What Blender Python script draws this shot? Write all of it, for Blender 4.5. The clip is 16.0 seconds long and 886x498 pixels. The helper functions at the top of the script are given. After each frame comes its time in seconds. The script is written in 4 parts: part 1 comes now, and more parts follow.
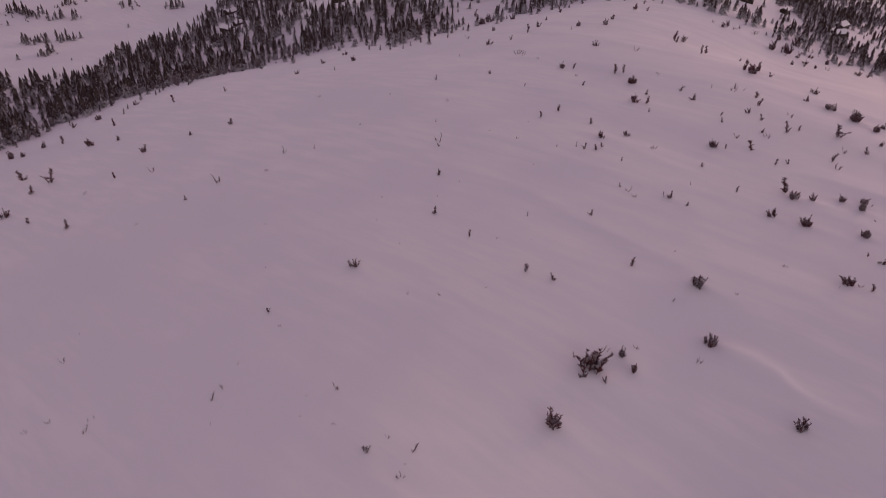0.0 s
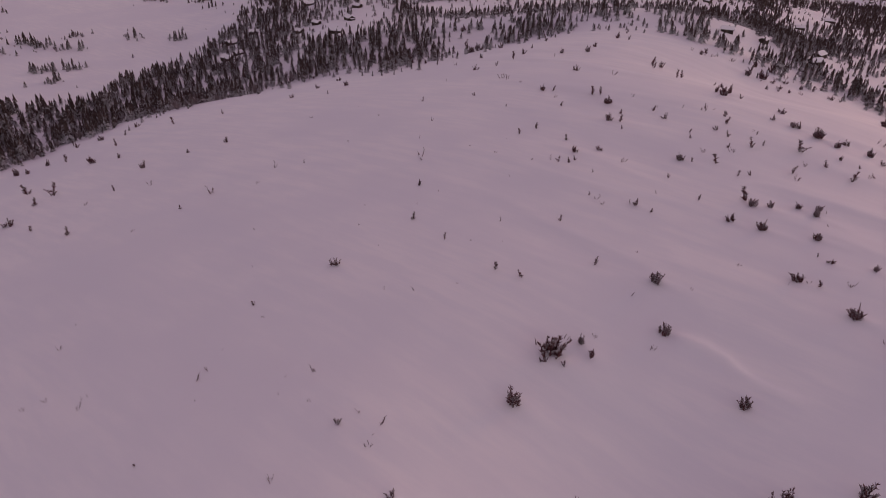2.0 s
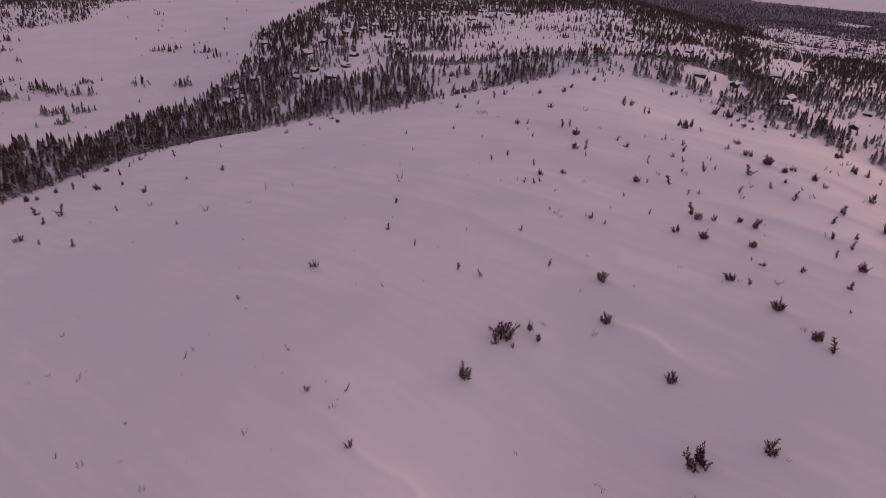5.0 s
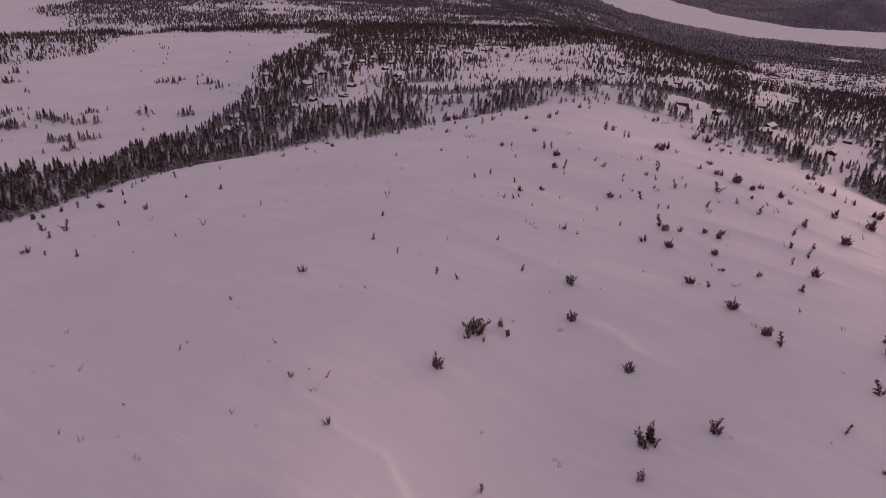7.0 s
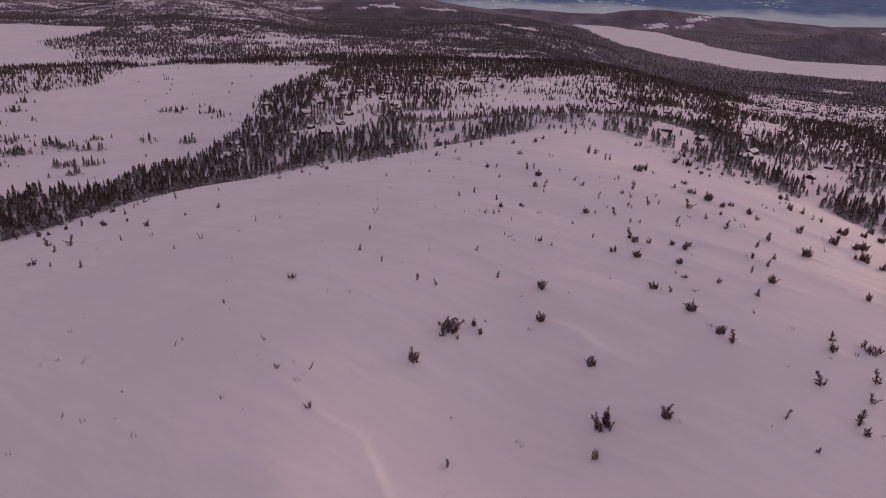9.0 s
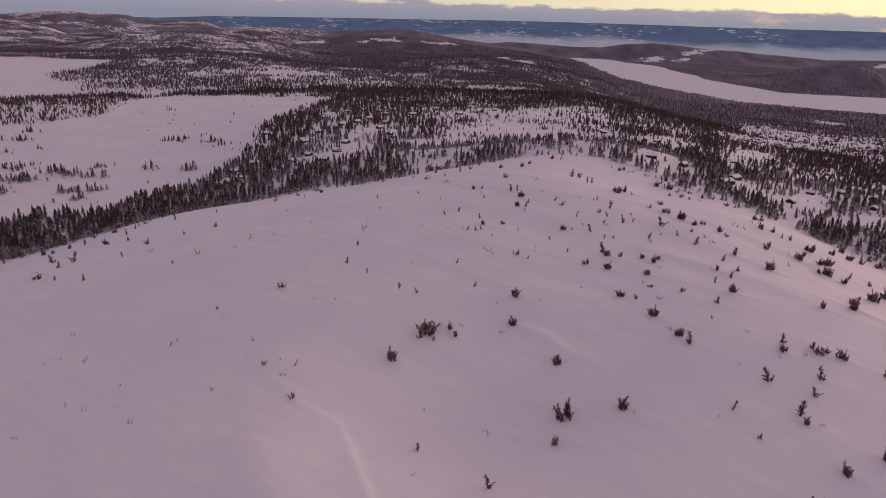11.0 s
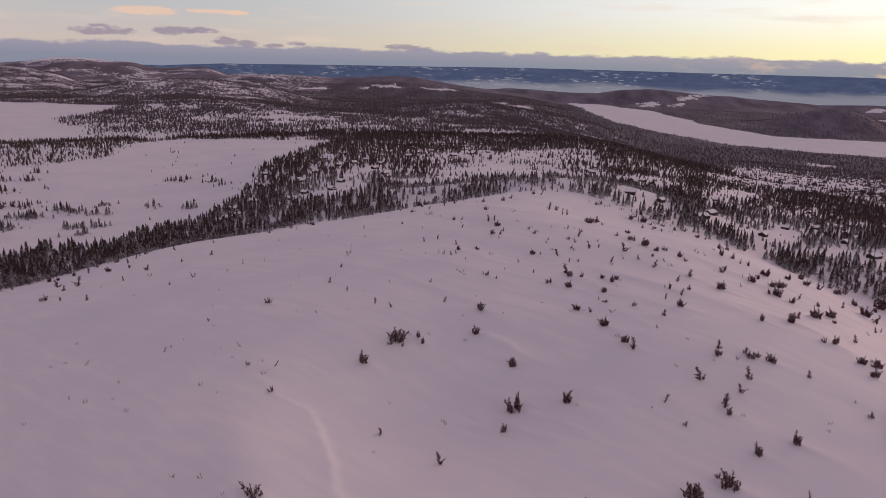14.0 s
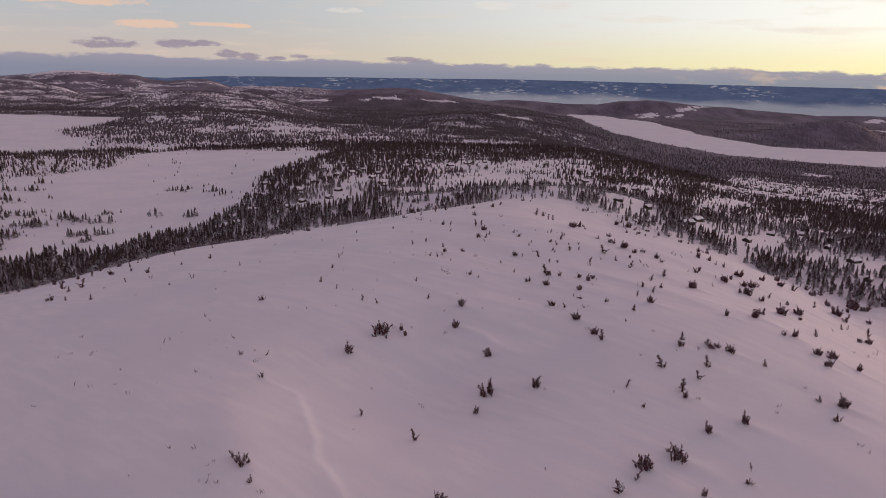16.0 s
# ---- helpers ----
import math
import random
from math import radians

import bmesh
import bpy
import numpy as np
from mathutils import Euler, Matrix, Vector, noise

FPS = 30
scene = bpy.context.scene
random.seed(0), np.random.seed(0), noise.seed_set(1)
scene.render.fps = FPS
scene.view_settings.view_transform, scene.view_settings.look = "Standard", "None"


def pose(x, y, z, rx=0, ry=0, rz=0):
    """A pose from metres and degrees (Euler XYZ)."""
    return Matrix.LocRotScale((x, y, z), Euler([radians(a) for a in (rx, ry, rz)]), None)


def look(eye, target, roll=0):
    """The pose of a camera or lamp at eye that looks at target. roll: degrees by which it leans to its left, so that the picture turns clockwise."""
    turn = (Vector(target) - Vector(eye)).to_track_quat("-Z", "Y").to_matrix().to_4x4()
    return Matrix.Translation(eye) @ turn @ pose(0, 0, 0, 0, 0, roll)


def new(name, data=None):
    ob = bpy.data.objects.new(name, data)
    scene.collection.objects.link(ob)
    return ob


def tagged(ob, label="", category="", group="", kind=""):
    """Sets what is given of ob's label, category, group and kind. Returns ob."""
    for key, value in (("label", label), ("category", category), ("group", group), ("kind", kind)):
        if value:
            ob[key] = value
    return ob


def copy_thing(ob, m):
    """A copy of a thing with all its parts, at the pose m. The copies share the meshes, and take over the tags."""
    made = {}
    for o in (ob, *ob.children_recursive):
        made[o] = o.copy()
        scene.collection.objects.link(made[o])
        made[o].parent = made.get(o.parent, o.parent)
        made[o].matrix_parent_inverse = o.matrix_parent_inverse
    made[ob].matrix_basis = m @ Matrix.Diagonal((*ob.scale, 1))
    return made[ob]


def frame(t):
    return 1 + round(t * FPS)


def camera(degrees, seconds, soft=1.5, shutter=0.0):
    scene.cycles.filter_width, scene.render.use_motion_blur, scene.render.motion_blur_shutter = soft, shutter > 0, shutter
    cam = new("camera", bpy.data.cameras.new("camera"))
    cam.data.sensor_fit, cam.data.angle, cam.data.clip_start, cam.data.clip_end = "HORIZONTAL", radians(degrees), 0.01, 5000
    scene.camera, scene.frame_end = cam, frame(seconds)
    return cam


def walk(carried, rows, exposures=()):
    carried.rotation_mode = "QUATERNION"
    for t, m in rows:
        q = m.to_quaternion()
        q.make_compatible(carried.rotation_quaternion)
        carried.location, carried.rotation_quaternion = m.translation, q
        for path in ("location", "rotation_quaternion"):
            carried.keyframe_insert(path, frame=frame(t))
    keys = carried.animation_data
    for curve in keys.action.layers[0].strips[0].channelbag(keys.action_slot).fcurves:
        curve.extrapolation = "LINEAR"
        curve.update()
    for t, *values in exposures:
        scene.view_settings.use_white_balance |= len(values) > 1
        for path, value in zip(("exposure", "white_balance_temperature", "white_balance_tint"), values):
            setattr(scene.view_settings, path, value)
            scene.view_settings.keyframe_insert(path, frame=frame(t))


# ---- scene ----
cam = camera(63.7, 16.0, soft=0.5)
PATH = [
    (0.0, (-30.200, 43.184, 81.981), (-28.920, 76.805, 60.348), 1.82),
    (0.5, (-28.768, 40.224, 81.855), (-27.517, 74.089, 60.605), 1.80),
    (1.0, (-27.371, 37.167, 81.660), (-26.148, 71.281, 60.809), 1.78),
    (1.5, (-26.004, 34.026, 81.415), (-24.807, 68.388, 60.974), 1.76),
    (2.0, (-24.659, 30.810, 81.139), (-23.490, 65.417, 61.113), 1.75),
    (2.5, (-23.333, 27.531, 80.845), (-22.190, 62.378, 61.239), 1.73),
    (3.0, (-22.019, 24.197, 80.545), (-20.902, 59.279, 61.361), 1.72),
    (3.5, (-20.714, 20.816, 80.247), (-19.623, 56.128, 61.489), 1.71),
    (4.0, (-19.413, 17.394, 79.959), (-18.347, 52.931, 61.628), 1.71),
    (6.5, (-12.845, -0.129, 78.759), (-11.899, 36.427, 62.551), 1.69),
    (7.0, (-11.499, -3.691, 78.567), (-10.576, 33.047, 62.772), 1.69),
    (7.5, (-10.138, -7.265, 78.386), (-9.238, 29.646, 62.999), 1.68),
    (8.0, (-8.760, -10.851, 78.213), (-7.882, 26.226, 63.229), 1.68),
    (8.5, (-7.363, -14.446, 78.044), (-6.508, 22.791, 63.461), 1.67),
    (9.0, (-5.949, -18.051, 77.876), (-5.115, 19.341, 63.693), 1.67),
    (11.5, (1.399, -36.206, 76.970), (2.124, 1.906, 64.845), 1.62),
    (12.0, (2.918, -39.862, 76.772), (3.621, -1.619, 65.068), 1.61),
    (12.5, (4.449, -43.526, 76.575), (5.129, -5.159, 65.284), 1.59),
    (13.0, (5.991, -47.199, 76.384), (6.647, -8.717, 65.489), 1.57),
    (13.5, (7.540, -50.880, 76.207), (8.172, -12.295, 65.680), 1.54),
    (14.0, (9.095, -54.568, 76.055), (9.701, -15.896, 65.853), 1.51),
    (14.5, (10.650, -58.263, 75.941), (11.230, -19.520, 66.007), 1.48),
    (15.0, (12.203, -61.963, 75.881), (12.755, -23.170, 66.144), 1.45),
    (15.5, (13.749, -65.666, 75.896), (14.272, -26.844, 66.274), 1.41),
    (16.0, (15.285, -69.370, 76.008), (15.776, -30.540, 66.418), 1.37),
]
walk(cam, [(t, look(eye, target, roll)) for t, eye, target, roll in PATH],
     [(0, -0.03, 6500, 13), (4, -0.03, 6500, 13), (6.5, -0.04, 6500, 11), (9, -0.03, 6500, 11), (11.3, 0.01, 6430, 8), (12.5, 0.0, 6400, 6.5), (16, -0.07, 6350, 5)])

# ---- sky and sun ----
SUN_SIDE, SUN_UP = 52.0, 6.3
sun = new("sun", bpy.data.lights.new("sun", "SUN"))
sun.data.energy, sun.data.angle, sun.data.color = 0.92, radians(20), (1.0, 0.45, 0.34)
sun.matrix_world = look((0, 0, 300), (-300 * math.sin(radians(SUN_SIDE)), -300 * math.cos(radians(SUN_SIDE)), 300 - 300 * math.tan(radians(SUN_UP))))

world = bpy.data.worlds.new("dusk_sky")
scene.world = world
world.use_nodes = True


class Graph:
    """Shortcuts for wiring nodes."""

    def __init__(self, tree):
        self.tree = tree

    def node(self, kind, links=()):
        n = self.tree.nodes.new(kind)
        for key, v in dict(links).items():
            if isinstance(v, bpy.types.NodeSocket):
                self.tree.links.new(v, n.inputs[key])
            else:
                n.inputs[key].default_value = v
        return n

    def math(self, op, a, b=0.0, c=0.0):
        n = self.node("ShaderNodeMath", {0: a, 1: b, 2: c})
        n.operation = op
        return n.outputs[0]

    def mix(self, k, a, b, how="MIX"):
        n = self.node("ShaderNodeMix", {0: k, 6: a, 7: b})
        n.data_type, n.blend_type = "RGBA", how
        return n.outputs[2]

    def noise(self, at, scale, detail=4.0, rough_=0.55):
        return self.node("ShaderNodeTexNoise", {"Vector": at, "Scale": scale, "Detail": detail, "Roughness": rough_}).outputs["Fac"]

    def step(self, v, a, b, lo=0.0, hi=1.0):
        n = self.node("ShaderNodeMapRange", {"Value": v, "From Min": a, "From Max": b, "To Min": lo, "To Max": hi})
        n.interpolation_type = "SMOOTHSTEP"
        return n.outputs[0]

    def scaled(self, at, v):
        n = self.node("ShaderNodeVectorMath", {0: at, 1: v})
        n.operation = "MULTIPLY"
        return n.outputs[0]


def sky_nodes(g):
    t = g.tree
    t.nodes.clear()
    way = g.node("ShaderNodeTexCoord").outputs["Generated"]
    part_ = g.node("ShaderNodeSeparateXYZ", {0: way})
    x, y, z = part_.outputs
    side = g.math("ARCTAN2", x, y)
    dome = g.node("ShaderNodeTexSky")
    dome.sky_type, dome.sun_disc, dome.sun_elevation, dome.sun_rotation = "NISHITA", False, radians(SUN_UP), radians(SUN_SIDE)
    air = dome.outputs[0]
    air = g.mix(1.0, air, (0.10, 0.10, 0.10, 1), "MULTIPLY")
    # a high veil of cloud in the last light: cream low down, mauve overhead, yellow towards the sun
    up = g.step(z, 0.0, 0.28)
    warm = g.step(side, -0.4, 0.72)
    low = g.mix(warm, (0.70, 0.575, 0.535, 1), (1.16, 1.04, 0.60, 1))
    high = g.mix(warm, (0.59, 0.575, 0.61, 1), (1.22, 1.16, 1.10, 1))
    veil = g.mix(g.step(z, 0.008, 0.075), low, high)
    veil = g.mix(g.step(z, 0.14, 0.6), veil, (0.320, 0.211, 0.298, 1))
    streak = g.noise(g.scaled(way, (5.0, 5.0, 38.0)), 1.6, 5)
    veil = g.mix(g.math("MULTIPLY", g.step(streak, 0.52, 0.72), 0.35), veil, (0.95, 0.72, 0.60, 1))
    sky = g.mix(0.94, air, veil)
    # streaks lit from below and small lens clouds: bearing, height, half width, half height, colour
    ragged = g.noise(g.scaled(way, (38.0, 38.0, 120.0)), 1.0, 6, 0.65)
    for a, e, wa, we, col in CLOUDS:
        dx = g.math("DIVIDE", g.math("SUBTRACT", side, a), wa)
        dz = g.math("DIVIDE", g.math("SUBTRACT", z, e), we)
        q = g.math("ADD", g.math("MULTIPLY", dx, dx), g.math("MULTIPLY", dz, dz))
        q = g.math("ADD", q, g.math("MULTIPLY", g.math("SUBTRACT", ragged, 0.5), 4.0))
        sky = g.mix(g.math("MULTIPLY", g.step(q, 1.1, 0.2), col[3]), sky, col)
    # the long bank over the horizon
    puffs = g.noise(g.scaled(way, (9.0, 9.0, 30.0)), 2.0, 5, 0.6)
    top = g.math("ADD", 0.0120, g.math("MULTIPLY", g.math("SUBTRACT", puffs, 0.5), 0.022))
    bank = g.step(g.math("SUBTRACT", top, z), -0.0022, 0.0022)
    tone = g.mix(g.step(z, -0.008, 0.018), (0.245, 0.262, 0.36, 1), (0.375, 0.330, 0.425, 1))
    tone = g.mix(g.math("MULTIPLY", g.step(puffs, 0.5, 0.7), g.step(side, 0.2, 0.6)), tone, (0.75, 0.5, 0.4, 1))
    sky = g.mix(g.math("MULTIPLY", bank, 0.92), sky, tone)
    back = g.node("ShaderNodeBackground", {0: sky, 1: 0.93})
    out = g.node("ShaderNodeOutputWorld", {0: back.outputs[0]})


ORANGE, MAUVE, CREAM = (0.95, 0.62, 0.47, 0.75), (0.36, 0.29, 0.37, 0.85), (0.98, 0.86, 0.78, 0.4)
CLOUDS = [(-0.375, 0.051, 0.045, 0.0055, ORANGE), (-0.29, 0.0535, 0.05, 0.0028, ORANGE), (-0.262, 0.053, 0.02, 0.003, ORANGE), (-0.45, 0.075, 0.09, 0.006, ORANGE),
          (-0.125, 0.077, 0.022, 0.004, CREAM), (0.075, 0.088, 0.03, 0.006, CREAM), (0.455, 0.060, 0.05, 0.003, CREAM), (0.51, 0.0058, 0.05, 0.0010, ORANGE), (0.53, 0.0032, 0.05, 0.0010, ORANGE),
          (-0.42, 0.0255, 0.040, 0.0055, MAUVE), (-0.425, 0.031, 0.014, 0.003, MAUVE), (-0.34, 0.0285, 0.028, 0.0062, MAUVE), (-0.302, 0.0300, 0.021, 0.004, MAUVE), (-0.277, 0.0183, 0.018, 0.0055, MAUVE),
          (-0.249, 0.0155, 0.013, 0.0062, MAUVE), (-0.188, 0.0165, 0.015, 0.004, MAUVE), (-0.212, 0.0138, 0.016, 0.003, MAUVE), (-0.042, 0.0160, 0.036, 0.004, MAUVE)]
sky_nodes(Graph(world.node_tree))


# ---- materials ----
def material(name, rough_=0.8, spec=0.3):
    m = bpy.data.materials.new(name)
    m.use_nodes = True
    g = Graph(m.node_tree)
    skin = m.node_tree.nodes["Principled BSDF"]
    skin.inputs["Roughness"].default_value = rough_
    skin.inputs["Specular IOR Level"].default_value = spec
    return m, g, skin


def ground_material():
    m, g, skin = material("wind_packed_snow", 0.75, 0.25)
    at = g.node("ShaderNodeNewGeometry").outputs["Position"]
    cover_ = g.node("ShaderNodeAttribute")
    cover_.attribute_name = "woods"
    woods = cover_.outputs["Fac"]
    wind = g.scaled(g.node("ShaderNodeMapping", {"Vector": at, "Rotation": (0, 0, radians(41))}).outputs[0], (0.056, 0.28, 0.12))
    drift = g.noise(wind, 1.0, 6, 0.6)
    crust = g.noise(at, 0.56, 5, 0.6)
    wide_ = g.noise(at, 0.019, 3)
    snow = g.mix(g.step(drift, 0.35, 0.7), (0.80, 0.80, 0.83, 1), (0.86, 0.85, 0.86, 1))
    snow = g.mix(g.step(wide_, 0.4, 0.65), snow, (0.78, 0.78, 0.82, 1))
    # far woods too small to stand singly: crowns, haze painted into their colour, snow between
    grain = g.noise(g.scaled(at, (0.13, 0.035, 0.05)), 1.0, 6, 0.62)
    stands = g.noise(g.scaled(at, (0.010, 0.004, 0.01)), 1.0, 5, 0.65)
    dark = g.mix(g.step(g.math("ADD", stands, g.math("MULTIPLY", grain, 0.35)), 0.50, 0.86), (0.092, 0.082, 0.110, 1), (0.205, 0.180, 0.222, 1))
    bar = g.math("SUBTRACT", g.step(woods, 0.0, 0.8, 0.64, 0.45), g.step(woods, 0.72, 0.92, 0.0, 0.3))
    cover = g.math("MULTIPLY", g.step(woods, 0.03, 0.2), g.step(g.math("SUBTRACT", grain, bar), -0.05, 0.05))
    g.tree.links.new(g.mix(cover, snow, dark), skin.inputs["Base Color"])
    bump = g.node("ShaderNodeBump", {"Strength": 0.07, "Distance": 0.32, "Height": g.math("ADD", g.math("MULTIPLY", drift, 0.5), g.math("MULTIPLY", crust, 0.3))})
    g.tree.links.new(bump.outputs[0], skin.inputs["Normal"])
    return m


def needle_material(name, dark, light, snowy):
    m, g, skin = material(name, 0.85, 0.15)
    geo = g.node("ShaderNodeNewGeometry")
    at, normal, isle = geo.outputs["Position"], geo.outputs["Normal"], geo.outputs["Random Per Island"]
    tint = g.node("ShaderNodeObjectInfo").outputs["Random"]
    up = g.node("ShaderNodeSeparateXYZ", {0: normal}).outputs[2]
    col = g.mix(g.math("FRACT", g.math("ADD", isle, tint)), dark, light)
    rime = g.noise(at, 1.1, 4)
    cap = g.math("MULTIPLY", g.step(g.math("ADD", g.math("MULTIPLY", up, 0.7), rime), 0.66, 0.98), snowy)
    g.tree.links.new(g.mix(cap, col, (0.80, 0.80, 0.84, 1)), skin.inputs["Base Color"])
    return m


def plain_material(name, a, b, scale=3.0, rough_=0.8, metal=0.0):
    m, g, skin = material(name, rough_)
    at = g.node("ShaderNodeNewGeometry").outputs["Position"]
    g.tree.links.new(g.mix(g.noise(at, scale, 5), a, b), skin.inputs["Base Color"])
    skin.inputs["Metallic"].default_value = metal
    return m


SNOW = ground_material()
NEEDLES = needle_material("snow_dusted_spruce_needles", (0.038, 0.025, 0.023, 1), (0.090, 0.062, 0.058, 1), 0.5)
# far trees: distance haze painted into the needles as a paler, mauve-grey colour
HAZED = needle_material("hazed_spruce_needles", (0.078, 0.066, 0.072, 1), (0.165, 0.140, 0.150, 1), 0.35)
TWIG_BARK = plain_material("rimed_birch_twigs", (0.12, 0.090, 0.090, 1), (0.30, 0.25, 0.26, 1), 1.2, 0.85)
BARK = plain_material("dark_bark", (0.035, 0.028, 0.022, 1), (0.09, 0.07, 0.055, 1), 6.0)
SHRUB = needle_material("wind_burnt_spruce_foliage", (0.046, 0.016, 0.019, 1), (0.140, 0.060, 0.064, 1), 0.5)
LOGS = plain_material("dark_stained_logs", (0.030, 0.022, 0.018, 1), (0.070, 0.050, 0.038, 1), 4.0)
ROOFING = plain_material("black_roofing_felt", (0.03, 0.03, 0.032, 1), (0.06, 0.058, 0.058, 1), 8.0)
ROOF_SNOW = plain_material("deep_roof_snow", (0.80, 0.80, 0.83, 1), (0.86, 0.86, 0.87, 1), 1.5, 0.8)
TRIM = plain_material("weathered_trim_boards", (0.12, 0.09, 0.07, 1), (0.22, 0.17, 0.13, 1), 5.0)
STONE = plain_material("grey_chimney_stone", (0.16, 0.15, 0.15, 1), (0.32, 0.30, 0.29, 1), 6.0)
GLASS = plain_material("dark_window_glass", (0.02, 0.022, 0.027, 1), (0.03, 0.032, 0.037, 1), 2.0, 0.08)

# ---- where things stand: metres across, metres ahead, and size ----
CABINS_FRONT = [(-155, 587), (-167, 565), (-113, 542), (-168, 671), (-122, 649), (-103, 560), (-83, 511), (-79, 558), (-37, 650), (-78, 610),
    (-156, 509), (-151, 518), (-184, 758), (-117, 712), (189, 651), (282, 621), (381, 759), (331, 634), (281, 573), (213, 457),
    (282, 481), (234, 415), (195, 427), (422, 709), (324, 510), (337, 491), (305, 439), (366, 490), (292, 383), (266, 324)]
CABINS_SIDE = [(224, 715), (210, 619), (171, 444), (237, 714), (589, 1254), (704, 1471), (395, 580), (438, 595), (-127, 662), (-102, 767),
    (-42, 681), (-119, 709), (-60, 899), (-87, 795), (-77, 835), (25, 1158), (33, 1284), (63, 1246), (-57, 735), (-26, 904),
    (-113, 929), (-95, 957), (-135, 861), (214, 852), (191, 762), (207, 1254), (260, 1276), (150, 448)]
CABINS = CABINS_FRONT + CABINS_SIDE
SPIRES_CREST = [(4.1, 272.6, 1.2), (-26.9, 187.5, 2.3), (5.6, 243.6, 2.2), (11.5, 248.3, 2.3), (22.9, 269.7, 1.7), (13.8, 218.6, 1.7), (38.7, 279.8, 2.8),
    (41.3, 259.0, 2.0), (38.9, 250.2, 2.4), (53.0, 261.7, 1.9), (37.7, 243.4, 1.5), (19.2, 236.9, 2.0), (16.6, 218.0, 1.7), (18.7, 219.7, 1.4),
    (22.1, 211.2, 1.0), (42.2, 208.0, 1.5), (52.1, 218.5, 1.3), (58.4, 240.6, 1.4), (57.0, 235.6, 1.5), (58.8, 217.7, 2.9), (69.5, 237.9, 2.2),
    (71.1, 263.7, 1.7), (61.9, 209.1, 1.8), (8.9, 183.9, 1.5), (18.4, 197.3, 1.0), (32.2, 187.8, 1.3), (46.1, 194.2, 1.5), (58.1, 194.6, 3.7),
    (13.5, 164.3, 1.9), (58.9, 154.7, 1.9), (64.0, 166.7, 1.1), (-19.5, 176.1, 1.8)]
SPIRES_CREST_B = [(-8.8, 162.2, 2.4), (-3.7, 159.2, 1.9)]
SPIRES_EAST = [(73.2, 249.0, 2.7), (76.3, 258.0, 1.5), (74.0, 230.4, 3.3), (79.8, 240.6, 1.2), (78.2, 231.9, 1.6), (88.1, 228.7, 4.0), (91.2, 218.6, 2.1),
    (79.4, 213.5, 2.6), (125.6, 246.3, 1.3), (145.1, 246.6, 2.3), (106.8, 202.5, 3.0), (99.3, 194.7, 2.5), (94.5, 176.0, 2.7), (87.1, 170.0, 2.1),
    (81.3, 152.4, 2.5), (153.3, 209.6, 2.4), (187.5, 236.3, 3.0), (230.2, 263.8, 6.1), (199.8, 230.6, 4.3), (132.4, 169.9, 2.7), (145.6, 158.3, 2.7),
    (178.4, 198.5, 2.2), (185.9, 206.1, 1.9), (199.2, 212.8, 3.5), (74.9, 255.9, 2.0)]
SPIRES_NORTH = [(-25.1, 292.4, 1.8), (23.4, 289.0, 2.0), (80.5, 316.6, 3.0), (91.4, 283.0, 1.9), (135.1, 342.1, 2.3), (159.1, 357.1, 3.1), (168.6, 348.1, 2.8),
    (77.6, 391.4, 2.4), (81.8, 411.7, 2.6), (-43.7, 392.1, 3.3), (-18.6, 374.3, 2.3), (-39.6, 417.6, 5.1), (-31.0, 406.4, 5.6), (-22.9, 427.6, 3.3),
    (-1.1, 447.9, 4.1), (7.0, 343.0, 2.3), (15.7, 355.2, 3.8), (39.2, 408.6, 3.8), (28.3, 384.4, 2.1), (77.3, 313.2, 3.2), (73.2, 330.8, 2.5),
    (132.0, 367.3, 3.8)]
SPIRES_SOUTH = [(65.6, 128.6, 3.2), (75.9, 142.4, 1.2), (90.0, 131.3, 2.8), (78.8, 113.4, 3.8), (91.9, 115.3, 3.5), (87.2, 108.5, 2.6), (80.3, 100.9, 4.2),
    (66.2, 102.3, 2.4), (-1.5, 89.7, 2.2), (-23.6, 57.8, 1.7), (11.6, 78.1, 3.1), (58.5, 63.2, 2.1), (53.5, 58.3, 3.2), (138.2, 135.2, 2.7),
    (110.0, 119.5, 2.1)]
SPIRES_WEST = [(-154.9, 245.6, 3.6), (-144.9, 231.5, 3.0), (-142.5, 239.0, 4.3), (-134.1, 208.0, 2.1), (-120.2, 201.1, 2.6), (-160.7, 285.3, 3.3), (-146.9, 298.7, 3.1),
    (-149.8, 316.1, 2.4), (-129.9, 318.5, 3.2), (-120.6, 233.8, 2.2), (-95.1, 272.0, 2.6), (-110.5, 324.2, 2.1), (-92.0, 208.8, 1.4), (-59.3, 152.7, 1.4)]
SPIRES_MORE = [(95.6, 210.8, 3.1), (35.9, 280.2, 3.7), (74.0, 336.5, 4.3)]
SPIRES = SPIRES_CREST + SPIRES_CREST_B + SPIRES_EAST + SPIRES_NORTH + SPIRES_SOUTH + SPIRES_WEST + SPIRES_MORE
TUFTS_CREST = [(-25.8, 208.2, 2.0), (19.9, 225.9, 2.5), (27.5, 228.1, 2.0), (68.0, 243.7, 2.0), (66.7, 229.4, 1.5), (65.4, 209.9, 1.6), (29.4, 191.6, 1.9),
    (63.3, 190.3, 2.3), (65.4, 163.8, 1.5), (-43.8, 166.2, 2.4), (54.5, 254.4, 1.9)]
